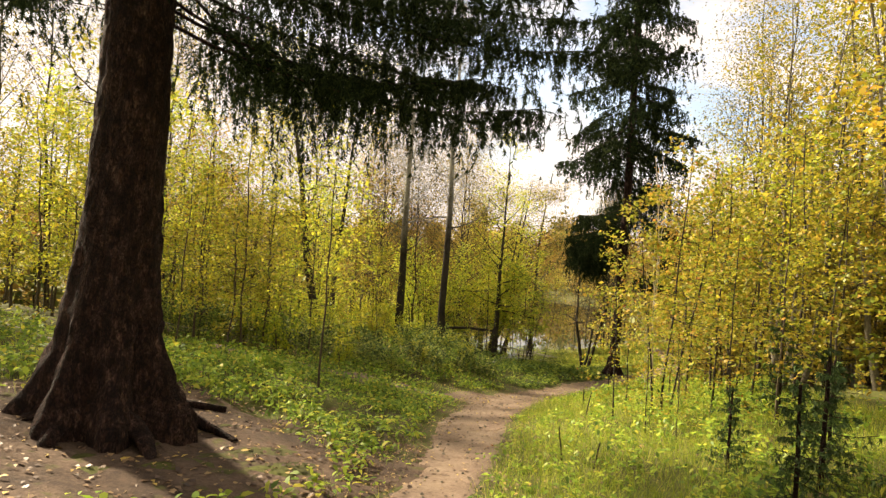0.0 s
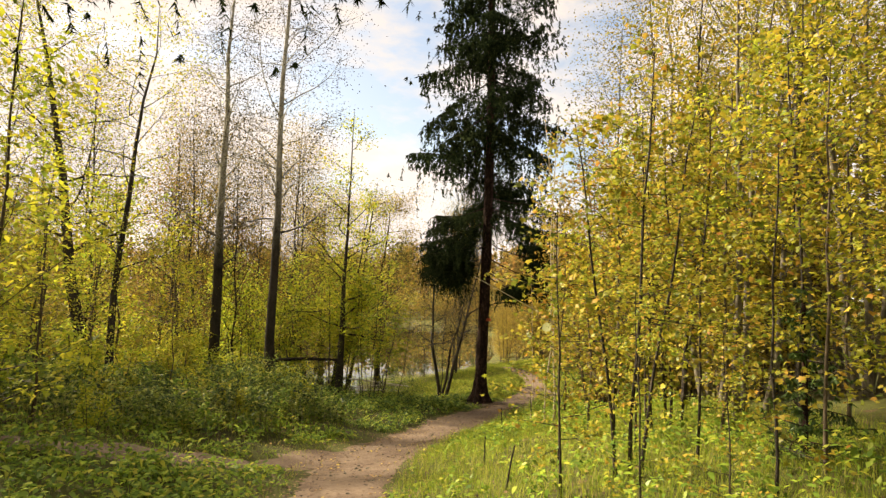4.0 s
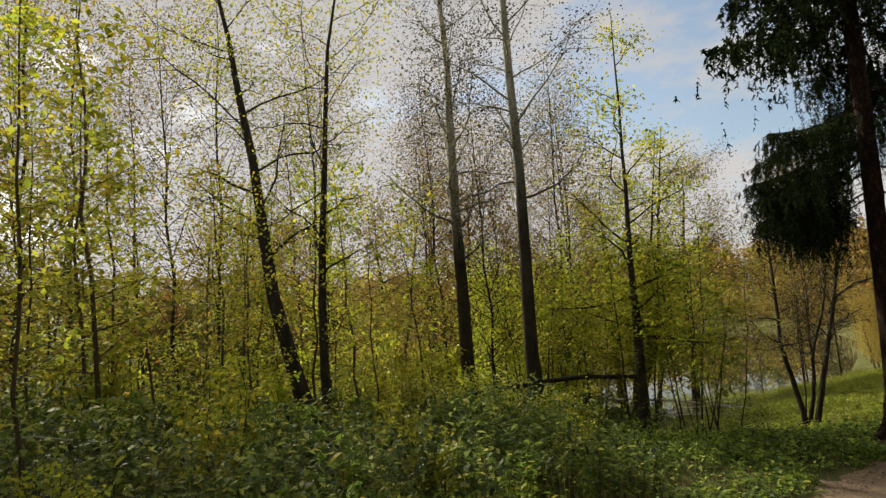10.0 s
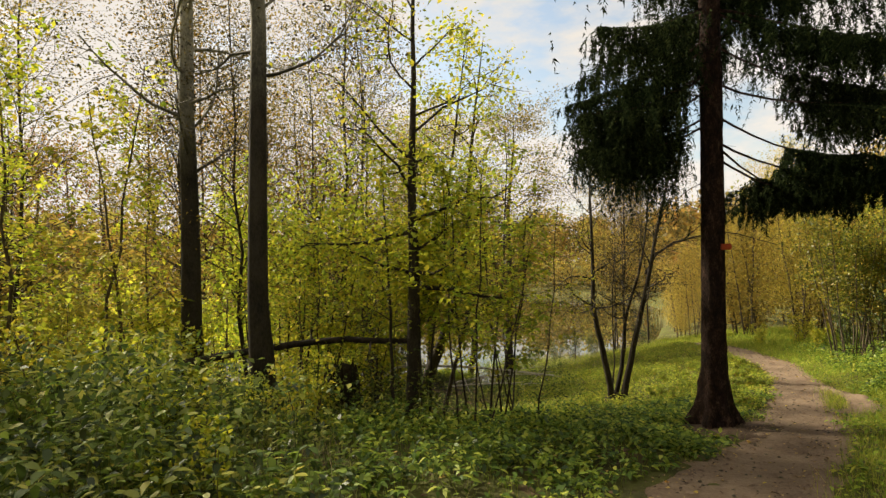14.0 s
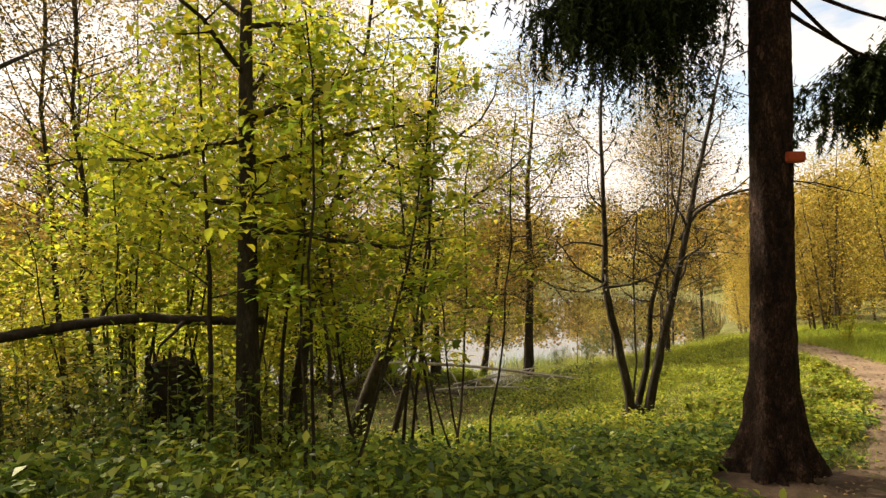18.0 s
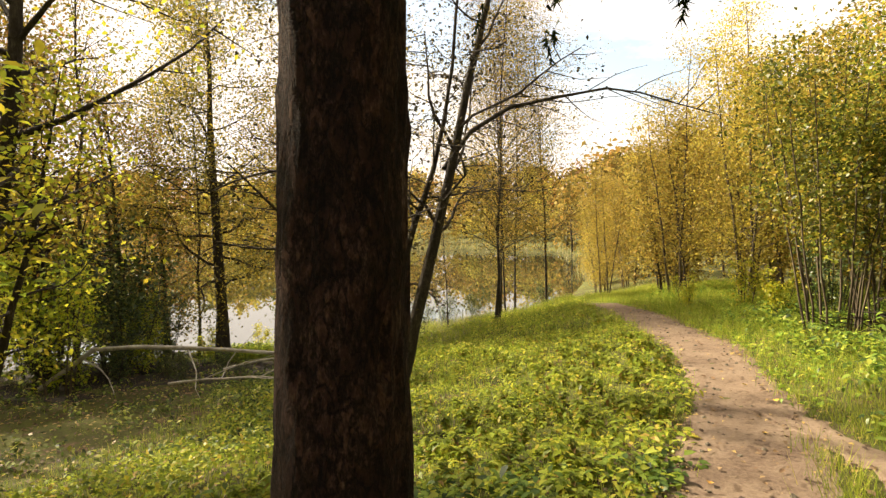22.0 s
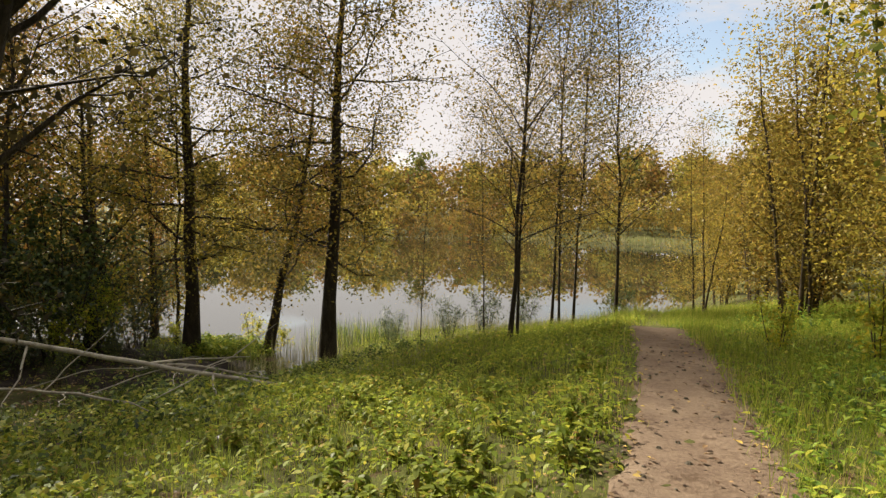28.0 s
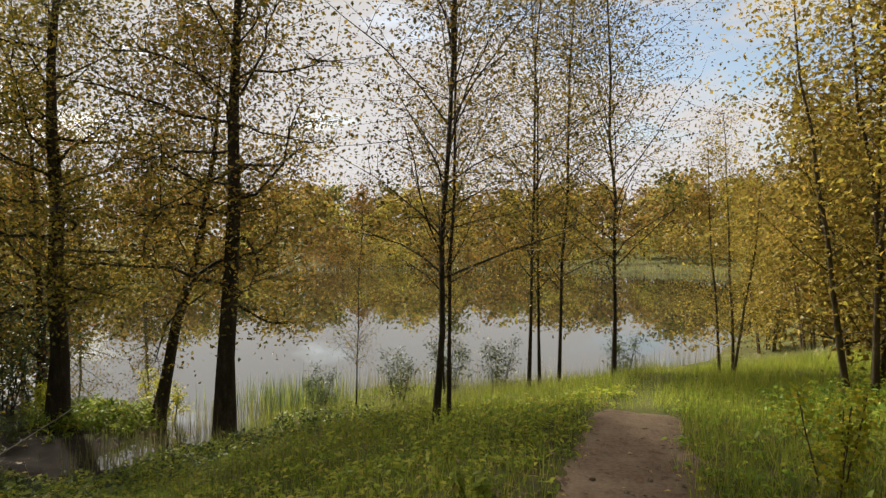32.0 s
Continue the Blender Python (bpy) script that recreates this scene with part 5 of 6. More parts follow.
for k in range(116):
    u = (k % 58) / 58 * (len(n_shore) - 1)
    q = int(u)
    a, b = n_shore[q], n_shore[q + 1]
    back = 0 if k < 58 else 16
    x, y = a[0] + (b[0] - a[0]) * (u - q) + rng.normal() * 3, a[1] + (b[1] - a[1]) * (u - q) + rng.normal() * 4 + back
    place_copy([far_a, far_b, far_a, far_c, far_b][k % 5], x, y, rng.uniform(0, 360), rng.uniform(0.85, 1.3) * (1 if k < 58 else 1.15))
# bushes along the far bank
far_d = T("far_bush", "dense low bush in autumn leaf on the far bank", "bush", "bushes on the far bank", 114, 4.0, 0.06, bark_dark, far_leaf, 0.5,
          limbs=15, lo=0.03, length=2.6, twigs=4, per_twig=4, spread=0.4, taper=0.3, elev=0.3, top=30, twig_mesh=False, limb_sides=3, steps=3)
place(far_d, 4, 96)
bank = [(-16, 48), (-18, 60), (-20, 74), (-14, 89), (0, 98), (14, 99.5), (30, 90), (27, 71), (22, 60)]
for k in range(62):
    u = k / 62 * (len(bank) - 1)
    q = int(u)
    a, b = bank[q], bank[q + 1]
    for row in range(2):
        n = np.array([-(b[1] - a[1]), b[0] - a[0]])
        n = n / np.hypot(*n) * (1.2 + 5 * row + rng.uniform(0, 2))
        x, y = a[0] + (b[0] - a[0]) * (u - q) + n[0], a[1] + (b[1] - a[1]) * (u - q) + n[1]
        if dry(x, y, 0.8):
            place_copy(far_d, x, y, rng.uniform(0, 360), rng.uniform(0.35, 0.7) * (1 + 0.35 * row))
for k in range(66):
    row = k // 22
    x = -30 + 3.2 * (k % 22) + rng.normal() * 1.2
    y = (104, 116, 134)[row] - 0.012 * (x - 6) ** 2 + rng.normal() * 2
    if dry(x, y, 1.5):
        place_copy(far_d, x, y, rng.uniform(0, 360), rng.uniform(0.7, 1.0) * (0.85, 1.3, 2.0)[row])
golden = T("golden_alder", "tall alder in golden autumn leaf, darkened for shade, on the pond's far side", "tree", "golden trees beyond the inlet", 115, 13, 0.2, bark_dark, leaf_russet_shade, 0.16,
           limbs=36, lo=0.08, length=3.4, twigs=5, per_twig=22, spread=0.4, taper=0.5, elev=0.35, curve=0.2, top=60, twig_mesh=False)
place(golden, -19.5, 54)
for x, y, s in [(-18.5, 48.5, 0.95), (-20.5, 60, 1.05), (-23, 67, 0.9), (-24, 75, 1.0), (-25, 57, 1.1), (-15.5, 41.5, 0.8), (-20, 43, 0.9)]:
    if dry(x, y, 0.5):
        place_copy(golden, x, y, x * 31 + y * 17, s)
for x, y, s in [(-1.6, 38.0, 0.72), (-3.4, 37.0, 0.8), (-5.4, 38.4, 0.85), (-0.6, 36.4, 0.6), (0.9, 40.2, 0.5), (-0.3, 39.6, 0.6), (-2.4, 39.2, 0.6), (-7.5, 37.5, 0.8), (-4.4, 40.2, 0.7), (0.3, 38.6, 0.55)]:
    place_copy(golden, x, y, x * 31 + y * 17, s)
for k in range(24):
    x, y = -6 - rng.uniform(0, 34), rng.uniform(30, 41)
    if dry(x, y, 2.0):
        place_copy([far_a, far_a, far_c][k % 3], x, y, rng.uniform(0, 360), rng.uniform(0.45, 0.7))
for k in range(30):
    x, y = rng.uniform(27, 48), rng.uniform(4, 92)
    place_copy([far_a, far_c, far_a][k % 3], x, y, rng.uniform(0, 360), rng.uniform(0.7, 1.1))
for k in range(18):
    x, y = rng.uniform(-45, -22), rng.uniform(-5, 28)
    place_copy([far_a, far_b, far_a][k % 3], x, y, rng.uniform(0, 360), rng.uniform(0.5, 0.75))
# the wood behind the start of the walk
for k in range(20):
    x, y = -16 + 1.8 * k + rng.normal(), -7.5 - rng.uniform(0, 7)
    place_copy([far_a, far_c][k % 2], x, y, rng.uniform(0, 360), rng.uniform(0.9, 1.2))

# ---- fallen wood ----
def fallen(name, label, line, r0, r1, mat, arms, seed):
    g_root = thing(name, *line[0], label, "dead wood")
    r = np.random.default_rng(seed)
    pts = np.array(line) - np.array(line[0])
    fine = np.stack([along(pts, u) for u in np.linspace(0, 1, 14)])
    fine += np.stack([r.normal(size=14) * 0.02, r.normal(size=14) * 0.02, 0.04 * np.sin(np.linspace(0, 5, 14))], 1)
    g = Geo()
    tube(g, fine, np.linspace(r0, r1, 14), 9, True)
    part("trunk", g, mat, g_root)
    for u, az, ln, el, cv in arms:
        g = Geo()
        b = limb(r, along(fine, u), radians(az), ln, el, cv, 7, 0.12)
        tube(g, b, np.linspace(max(0.008, r0 * 0.4), 0.004, 7), 6)
        part("branch", g, mat, g_root)
    return g_root


def gp(x, y, up):
    return (x, y, gz(x, y) + up)


fallen("fallen_tree", "bleached fallen tree with bare branches lying over the bank", [gp(0.4, 34.2, 0.1), (1.8, 33.6, -3.48), (3.9, 33.3, -3.57), (4.95, 33.3, -3.68), (5.9, 33.5, -3.82), (7.05, 33.85, -4.02), gp(7.5, 34.0, 0.02)], 0.05, 0.02, wood_grey,
       [(0.12, 330, 1.6, -0.3, -0.4), (0.3, 300, 1.3, -0.5, -0.2), (0.55, 20, 1.4, 0.1, -0.4), (0.7, 300, 0.9, -0.3, 0.1)], 7)
fallen("fallen_branch", "bleached forked branch lying on the dark shore", [gp(3.2, 33.0, 0.25), gp(4.9, 32.6, 0.22), gp(6.4, 32.7, 0.06)], 0.025, 0.01, wood_grey,
       [(0.2, 20, 1.6, 0.3, -0.4), (0.4, 300, 1.3, 0.2, -0.3), (0.5, 40, 1.8, 0.25, -0.4), (0.65, 330, 1.0, 0.2, -0.2), (0.75, 60, 1.2, 0.3, -0.3), (0.3, 80, 1.2, 0.5, 0.2)], 14)
fallen("fallen_branch", "grey broken branch caught on the fallen tree", [gp(3.6, 35.6, 0.2), gp(5.2, 34.6, 0.45), gp(6.8, 33.9, 0.3)], 0.03, 0.01, wood_grey,
       [(0.25, 10, 1.2, 0.4, -0.4), (0.5, 290, 1.1, 0.2, -0.3), (0.6, 50, 1.4, 0.25, 0.3), (0.8, 320, 0.9, 0.3, -0.2)], 15)
fallen("fallen_tree", "dark fallen trunk propped above the undergrowth", [(-1.3, 23.75, -1.72), (0.3, 23.45, -1.5), (1.2, 23.3, -1.36), (2.3, 23.25, -1.38)], 0.06, 0.04, rotten_wood_shade_soil,
       [(0.5, 120, 0.8, 0.4, 0.2), (0.8, 260, 0.7, -0.4, 0.1)], 9)

fallen("fallen_pole", "grey fallen pole lying in the grass", [gp(-9.0, 10.8, 0.06), gp(-7.3, 10.1, 0.07), gp(-5.6, 9.4, 0.05)], 0.06, 0.035, wood_grey, [], 12)

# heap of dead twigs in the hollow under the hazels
# near-black instead of soil colour: shade of the low shore in the colour
shore_shade_soil = earth_patch("bare_soil", "leaf-strewn soil of the low shore, coloured near-black for the shade there", 1.6, 36.6, 3.7, 3.1, 9)
shore_shade_soil.data.materials[0] = rotten_wood_shade_soil
# the hollow's shade is put into this sheet's near-black colour
hollow_shade_soil = earth_patch("bare_soil", "bare soil in the hollow, coloured near-black for the shade under the hazels", 15.1, 28.7, 1.3, 1.0, 7)
hollow_shade_soil.data.materials[0] = rotten_wood_shade_soil
r = np.random.default_rng(77)
for px, py in [(13.9, 28.9), (14.5, 28.5), (15.0, 29.3), (15.7, 28.7)]:
    heap = thing("brush_pile", px, py, gz(px, py), "heap of dark dead twigs under the hazel bushes", "dead wood", "brush piles in the hollow")
    for k in range(46):
        g = Geo()
        a, q = r.uniform(0, 6.283), r.uniform(0, 0.7)
        b = limb(r, (q * math.cos(a * 3), q * math.sin(a * 3), r.uniform(-0.05, 0.75) * (1 - q)), a, r.uniform(0.35, 0.9), r.normal() * 0.35 + 0.1, -0.2, 5, 0.2)
        tube(g, b, np.linspace(r.uniform(0.006, 0.014), 0.003, 5), 4)
        part("twig", g, rotten_wood_shade_soil, heap)

# rotten stump
stump = thing("tree_stump", 1.05, 24.1, gz(1.05, 24.1), "black rotten tree stump with broken top", "stump")
r = np.random.default_rng(4)
a = np.arange(14) * 2 * math.pi / 14
pts = np.array([(0, 0, -0.15), (0, 0, 0.15), (0.02, 0, 0.5), (0.03, 0.02, 0.95), (0.04, 0.02, 1.12)])
g = Geo()
tube(g, pts, [0.46, 0.37, 0.31, 0.28, 0.2], 14, True, flare=1 + r.normal(size=(5, 14)) * 0.09)
part("body", g, rotten_wood_shade_soil, stump)
for k in range(9):
    az = k * 0.7
    g = Geo()
    tube(g, [(0.22 * math.cos(az), 0.22 * math.sin(az), 0.98), (0.24 * math.cos(az), 0.24 * math.sin(az), 1.14 + 0.16 * r.uniform())], [0.05, 0.008], 5)
    part("splinter", g, rotten_wood_shade_soil, stump)


# ---- ground cover ----
def patch(x, y, s=0.9):
    return 0.5 + 0.5 * np.sin(x * s + 1.3 * np.sin(y * s * 0.7)) * np.sin(y * s * 1.1 + 0.8 * np.sin(x * s * 0.9))


def sample(n, x0, x1, y0, y1, seed, keep):
    r = np.random.default_rng(seed)
    y = r.uniform(y0, y1, n)
    d = r.uniform(x0, x1, n)
    x = np.interp(y, *PATH_X) + d
    k = keep(x, y, d, r)
    return x[k], y[k], d[k], r


def off_path(x, y, d, r, m=0.0):
    half_w = np.interp(y, *PATH_HALF)
    side = (np.abs(y - np.interp(x, *SIDE)) < 0.3 + r.normal(size=len(x)) * 0.05) & (x > -8) & (x < 1.4)
    side |= (np.abs(x - np.interp(y, *BRANCH)) < 0.24) & (y > 23.2) & (y < 26.6)
    return (np.abs(d) * path_slant(y) > half_w - 0.03 + m + r.normal(size=len(x)) * 0.08) & ~side & (shore_distance(x, y) > 0.1) & (((x + 2.6) / 2.0) ** 2 + ((y - 5.7) / 2.5) ** 2 > r.uniform(0.45, 1.2, len(x))) & (np.hypot(x - 6.9, y - 22.85) > 0.7) & (np.hypot((x - 15.1) / 1.4, (y - 28.7) / 1.0) > 1.0)


def blades(name, label, x, y, r, hgt, wid, mat, lean=0.35, dz=0.0):
    """Grass: three-cornered blades with a bend."""
    n = len(x)
    z = ground(x, y) + dz
    p = np.stack([x, y, z - 0.02], 1)
    az = r.uniform(0, 6.283, n)
    h = (hgt * r.uniform(0.45, 1.25, n))[:, None]
    d = np.stack([np.cos(az), np.sin(az), np.zeros(n)], 1)
    s = np.stack([-np.sin(az), np.cos(az), np.zeros(n)], 1) * (wid * r.uniform(0.6, 1.3, n))[:, None]
    ln = (lean * r.uniform(0.2, 1.5, n))[:, None]
    up = np.array([0, 0, 1.0])
    v = np.stack([p - s, p + s, p + up * h * (1 - 0.25 * ln) + d * h * ln], 1)
    g = Geo()
    g.add(v.reshape(-1, 3), np.arange(n)[:, None] * 3 + [0, 1, 2])
    ob = new(name, g.mesh(name, mat))
    return tagged(ob, label, "plants", kind="stuff")


def herbs(name, label, x, y, d, r, hgt, leaf, per, mat, radius=0.14):
    """Leafy herbs: leaves at several heights round a short stem."""
    n = len(x)
    z = ground(x, y)
    hgt = hgt * (0.5 + 1.0 * patch(x, y, 0.8))
    h = (0.08 + (hgt - 0.08) * smooth(0.5, 2.6, np.abs(d))) * r.uniform(0.4, 1.3, n)
    u = 1 - 0.75 * r.uniform(0, 1, (n, per)) ** 1.7
    az = r.uniform(0, 6.283, (n, per))
    rad = radius * r.uniform(0.15, 1, (n, per)) * (1.2 - 0.5 * u)
    p = np.stack([x[:, None] + rad * np.cos(az), y[:, None] + rad * np.sin(az), z[:, None] + h[:, None] * u], -1).reshape(-1, 3)
    g = Geo()
    near = np.repeat(np.abs(d) < 4.0, per)
    oval_leaves(g, r, p[near], leaf)
    leaf_blades(g, r, p[~near], leaf, 0.1, 0.6, 0.8)
    m = n
    q = np.stack([x, y, z - 0.02], 1)
    top = q + np.stack([r.normal(size=m) * 0.03, r.normal(size=m) * 0.03, h], 1)
    s = np.stack([np.full(m, 0.003), np.zeros(m), np.zeros(m)], 1)
    g.add(np.stack([q - s, q + s, top], 1).reshape(-1, 3), np.arange(m)[:, None] * 3 + [0, 1, 2])
    ob = new(name, g.mesh(name, mat))
    return tagged(ob, label, "plants", kind="stuff")


def deep(x, y, d, r):
    edge = np.interp(x, [-10, -6, -2.4, -1.5, -0.9, 0, 0.7, 1.2, 2.2, 3], [15, 13.8, 13.6, 13.7, 14, 14.9, 15.9, 16.9, 18.4, 20])
    return off_path(x, y, d, r, 0.15) & (y > edge + r.normal(size=len(x)) * 0.15) & ((y < 15) | (x < 1.5 + 0.14 * (y - 16))) & (np.hypot(x - 1.5, y - 21.6) > 1.3) & (np.hypot(x - 2.5, y - 20.0) > 1.0)


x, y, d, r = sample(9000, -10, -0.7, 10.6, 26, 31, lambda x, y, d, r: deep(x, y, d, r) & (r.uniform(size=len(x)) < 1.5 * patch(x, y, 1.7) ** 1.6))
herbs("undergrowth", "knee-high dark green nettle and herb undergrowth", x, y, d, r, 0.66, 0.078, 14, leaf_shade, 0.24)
def herb_clump(seed, stems, height, leaf, mat, label):
    """A clump of upright herbs with leaves in level tiers."""
    r = np.random.default_rng(seed)
    root = thing("herb_clump", 0, 0, 0, label, "plant", "tall herb clumps in the undergrowth")
    for k in range(stems):
        az, lean = r.uniform(0, 6.283), r.uniform(0.05, 0.3)
        h = height * r.uniform(0.6, 1.1)
        base = np.array([0.12 * math.cos(az), 0.12 * math.sin(az), -0.03]) * r.uniform(0.3, 1.2)
        u = np.linspace(0, 1, 6)
        line = base + np.stack([math.cos(az) * lean * h * u ** 1.5, math.sin(az) * lean * h * u ** 1.5, h * u], 1)
        g = Geo()
        tube(g, line, np.linspace(0.006, 0.002, 6), 4)
        stem = part("stalk", g, bark_herb, root)
        pts = []
        for tier in range(7):
            q = 0.3 + 0.7 * tier / 6
            pts += [along(line, min(q, 0.999)) + r.normal(size=3) * 0.006 for _ in range(4)]
        g = Geo()
        oval_leaves(g, r, np.array(pts), leaf, 0.88)
        part("foliage", g, mat, stem)
    return root


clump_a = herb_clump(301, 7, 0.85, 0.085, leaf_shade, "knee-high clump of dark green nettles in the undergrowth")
clump_b = herb_clump(302, 6, 0.6, 0.095, leaf_herb, "clump of broad-leaved bright green herbs in the undergrowth")
clump_c = herb_clump(303, 9, 0.7, 0.075, leaf_herb, "thick clump of leafy herbs with yellowing tops")
x, y, d, r = sample(900, -9, -1.6, 12.5, 21, 36, lambda x, y, d, r: deep(x, y, d, r) & (r.uniform(size=len(x)) < 1.2 * patch(x + 5, y, 1.1) ** 2))
chosen = []
for px, py in zip(x, y):
    if len(chosen) < 110 and all((px - qx) ** 2 + (py - qy) ** 2 > 0.2 for qx, qy in chosen):
        chosen.append((px, py))
for k, (px, py) in enumerate(chosen):
    kind = (clump_a, clump_b, clump_c)[k % 3]
    (place if k < 3 else place_copy)(kind, float(px), float(py), k * 77.0, 0.75 + 0.5 * ((k * 37) % 10) / 10)
x, y, d, r = sample(900, -4.5, -0.6, 24.5, 33.5, 39, lambda x, y, d, r: off_path(x, y, d, r, 0.1) & (shore_distance(x, y) > 1.5) & (r.uniform(size=len(x)) < 1.3 * patch(x + 2, y, 1.3) ** 1.5) & (np.hypot(x - 6.93, y - 28.3) > 0.6))
bank_clump = herb_clump(304, 6, 0.22, 0.07, leaf_bank, "low clump of broad-leaved green herbs on the sunny bank")
chosen = []
for px, py in zip(x, y):
    if len(chosen) < 90 and all((px - qx) ** 2 + (py - qy) ** 2 > 0.1 for qx, qy in chosen):
        chosen.append((px, py))
for k, (px, py) in enumerate(chosen):
    (place if k < 1 else place_copy)(bank_clump, float(px), float(py), k * 77.0, 0.7 + 0.5 * ((k * 37) % 10) / 10)
x, y, d, r = sample(9000, -8, -0.7, 10.6, 25, 37, deep)
blades("dry_stalks", "thin brown dry stalks among the herbs", x, y, r, 0.7, 0.003, reed_blade, 0.45)
x, y, d, r = sample(3600, -9, -0.8, 2, 12, 32, lambda x, y, d, r: off_path(x, y, d, r) & (r.uniform(size=len(x)) < patch(x, y)))
herbs("undergrowth", "low green ferns and herbs below the saplings", x, y, d, r, 0.3, 0.085, 9, leaf_herb, 0.2)
x, y, d, r = sample(2600, -4.5, -0.3, 5.5, 16.5, 38, lambda x, y, d, r: off_path(x, y, d, r, 0.2) & (r.uniform(size=len(x)) < patch(x, y, 1.5)))
herbs("verge_herbs", "leafy green herbs in the corner of the two paths", x, y, d, r, 0.22, 0.08, 10, leaf_herb, 0.18)
x, y, d, r = sample(7000, -7, -0.35, 22.3, 38, 33, lambda x, y, d, r: off_path(x, y, d, r) & (r.uniform(size=len(x)) < 0.3 + 0.7 * patch(x, y)))
herbs("bank_herbs", "low leafy yellow-green ground cover on the sunny bank", x, y, d, r, 0.18, 0.065, 10, leaf_bank, 0.16)
x, y, d, r = sample(4200, -6, -0.35, 17.5, 25.5, 38, lambda x, y, d, r: off_path(x, y, d, r) & (r.uniform(size=len(x)) < 0.15 + 1.1 * patch(x, y, 1.6) ** 1.5))
herbs("verge_herbs", "glossy dark green herbs before the thicket", x, y, d, r, 0.27, 0.085, 9, leaf_verge, 0.16)
x, y, d, r = sample(3000, 0.4, 5.5, 1, 24, 34, lambda x, y, d, r: off_path(x, y, d, r) & (r.uniform(size=len(x)) < 0.25 + 0.7 * patch(x, y, 1.2)))
herbs("verge_herbs", "fresh green leafy herbs on the grassy verge", x, y, d, r, 0.26, 0.07, 10, leaf_herb, 0.17)
# nettles; their dark leaves also stand in for the hazels' shade here
x, y, d, r = sample(1500, 1.1, 4.6, 24.5, 31.5, 40, lambda x, y, d, r: off_path(x, y, d, r) & (np.abs(x - 14.3) + np.abs(y - 28.8) > 1.2) & (r.uniform(size=len(x)) < 0.3 + 0.7 * smooth(1.2, 2.4, d)))
herbs("verge_herbs", "dark green nettles between path and hazels, sown densely to darken the verge like hazel shade", x, y, d, r, 0.42, 0.08, 11, leaf_verge, 0.17)
x, y, d, r = sample(1900, 0.4, 5.0, 26.5, 38, 35, lambda x, y, d, r: off_path(x, y, d, r) & (np.hypot((x - 14.3) / 1.5, y - 28.8) > 1.0) & (r.uniform(size=len(x)) < 0.2 + 0.7 * patch(x, y, 1.2)))
herbs("verge_herbs", "green leafy herbs under the bushes", x, y, d, r, 0.28, 0.062, 10, leaf_herb, 0.17)

x, y, d, r = sample(80000, -8, 0, 18, 43, 41, lambda x, y, d, r: off_path(x, y, d, r) & (r.uniform(size=len(x)) < 0.3 + 0.7 * smooth(21, 23, y)))
blades("bank_grass", "short sunlit grass on the bank above the pond", x, y, r, 0.17, 0.003, grass_blade)
x, y, d, r = sample(110000, 0, 6, 0, 26, 42, lambda x, y, d, r: off_path(x, y, d, r))
blades("verge_grass", "long soft green grass beside the path", x, y, r, 0.24, 0.003, grass_blade, 0.6)
x, y, d, r = sample(90000, 0, 6, 24, 44, 43, lambda x, y, d, r: off_path(x, y, d, r))
blades("verge_grass", "long green grass beside the path end", x, y, r, 0.24, 0.003, grass_blade, 0.6)
x, y, d, r = sample(60000, -8, 0, -3, 19, 44, lambda x, y, d, r: off_path(x, y, d, r) & (r.uniform(size=len(x)) < 0.35 + 0.5 * smooth(2, 7, -d) + 0.5 * smooth(1.6, 0.6, np.abs(y - np.interp(x, *SIDE)))))
blades("verge_grass", "thin grass at the edge of the path", x, y, r, 0.15, 0.003, grass_blade, 0.6)

r = np.random.default_rng(45)
x, y = r.uniform(-5, 8.5, 60000), r.uniform(28, 40, 60000)
k = (ground(x, y) > WATER + 0.12) & (x < np.interp(y, *PATH_X) - 5) & (r.uniform(size=60000) < (0.25 + 0.75 * patch(x, y, 1.4)) * (0.12 + 0.88 * smooth(3.5, 7.0, x)))
blades("bank_grass", "rough sedge and grass on the low shaded shore", x[k], y[k], r, 0.17, 0.004, grass_blade, 0.6)
k = k & (r.uniform(size=60000) < 0.14)
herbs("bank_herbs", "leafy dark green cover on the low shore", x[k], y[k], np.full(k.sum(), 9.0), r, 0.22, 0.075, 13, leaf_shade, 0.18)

r = np.random.default_rng(46)
x, y = r.uniform(6, 20, 60000), r.uniform(33, 46, 60000)
s = shore_distance(x, y)
k = (s > 0.05) & (s < 4.2) & (r.uniform(size=60000) < 0.25 + 0.75 * patch(x, y, 1.9)) & (np.abs(x - np.interp(y, *PATH_X)) > 0.5)
blades("shore_sedge", "tall green and straw sedge along the pond's edge", x[k], y[k], r, 0.3, 0.004, reed_blade, 0.4)
x, y = r.uniform(6, 20, 40000), r.uniform(30, 45, 40000)
k = (shore_distance(x, y) > 0.3) & (np.abs(x - np.interp(y, *PATH_X)) > 0.45)
blades("verge_grass", "deep green grass above the pond", x[k], y[k], r, 0.3, 0.004, grass_blade, 0.5)


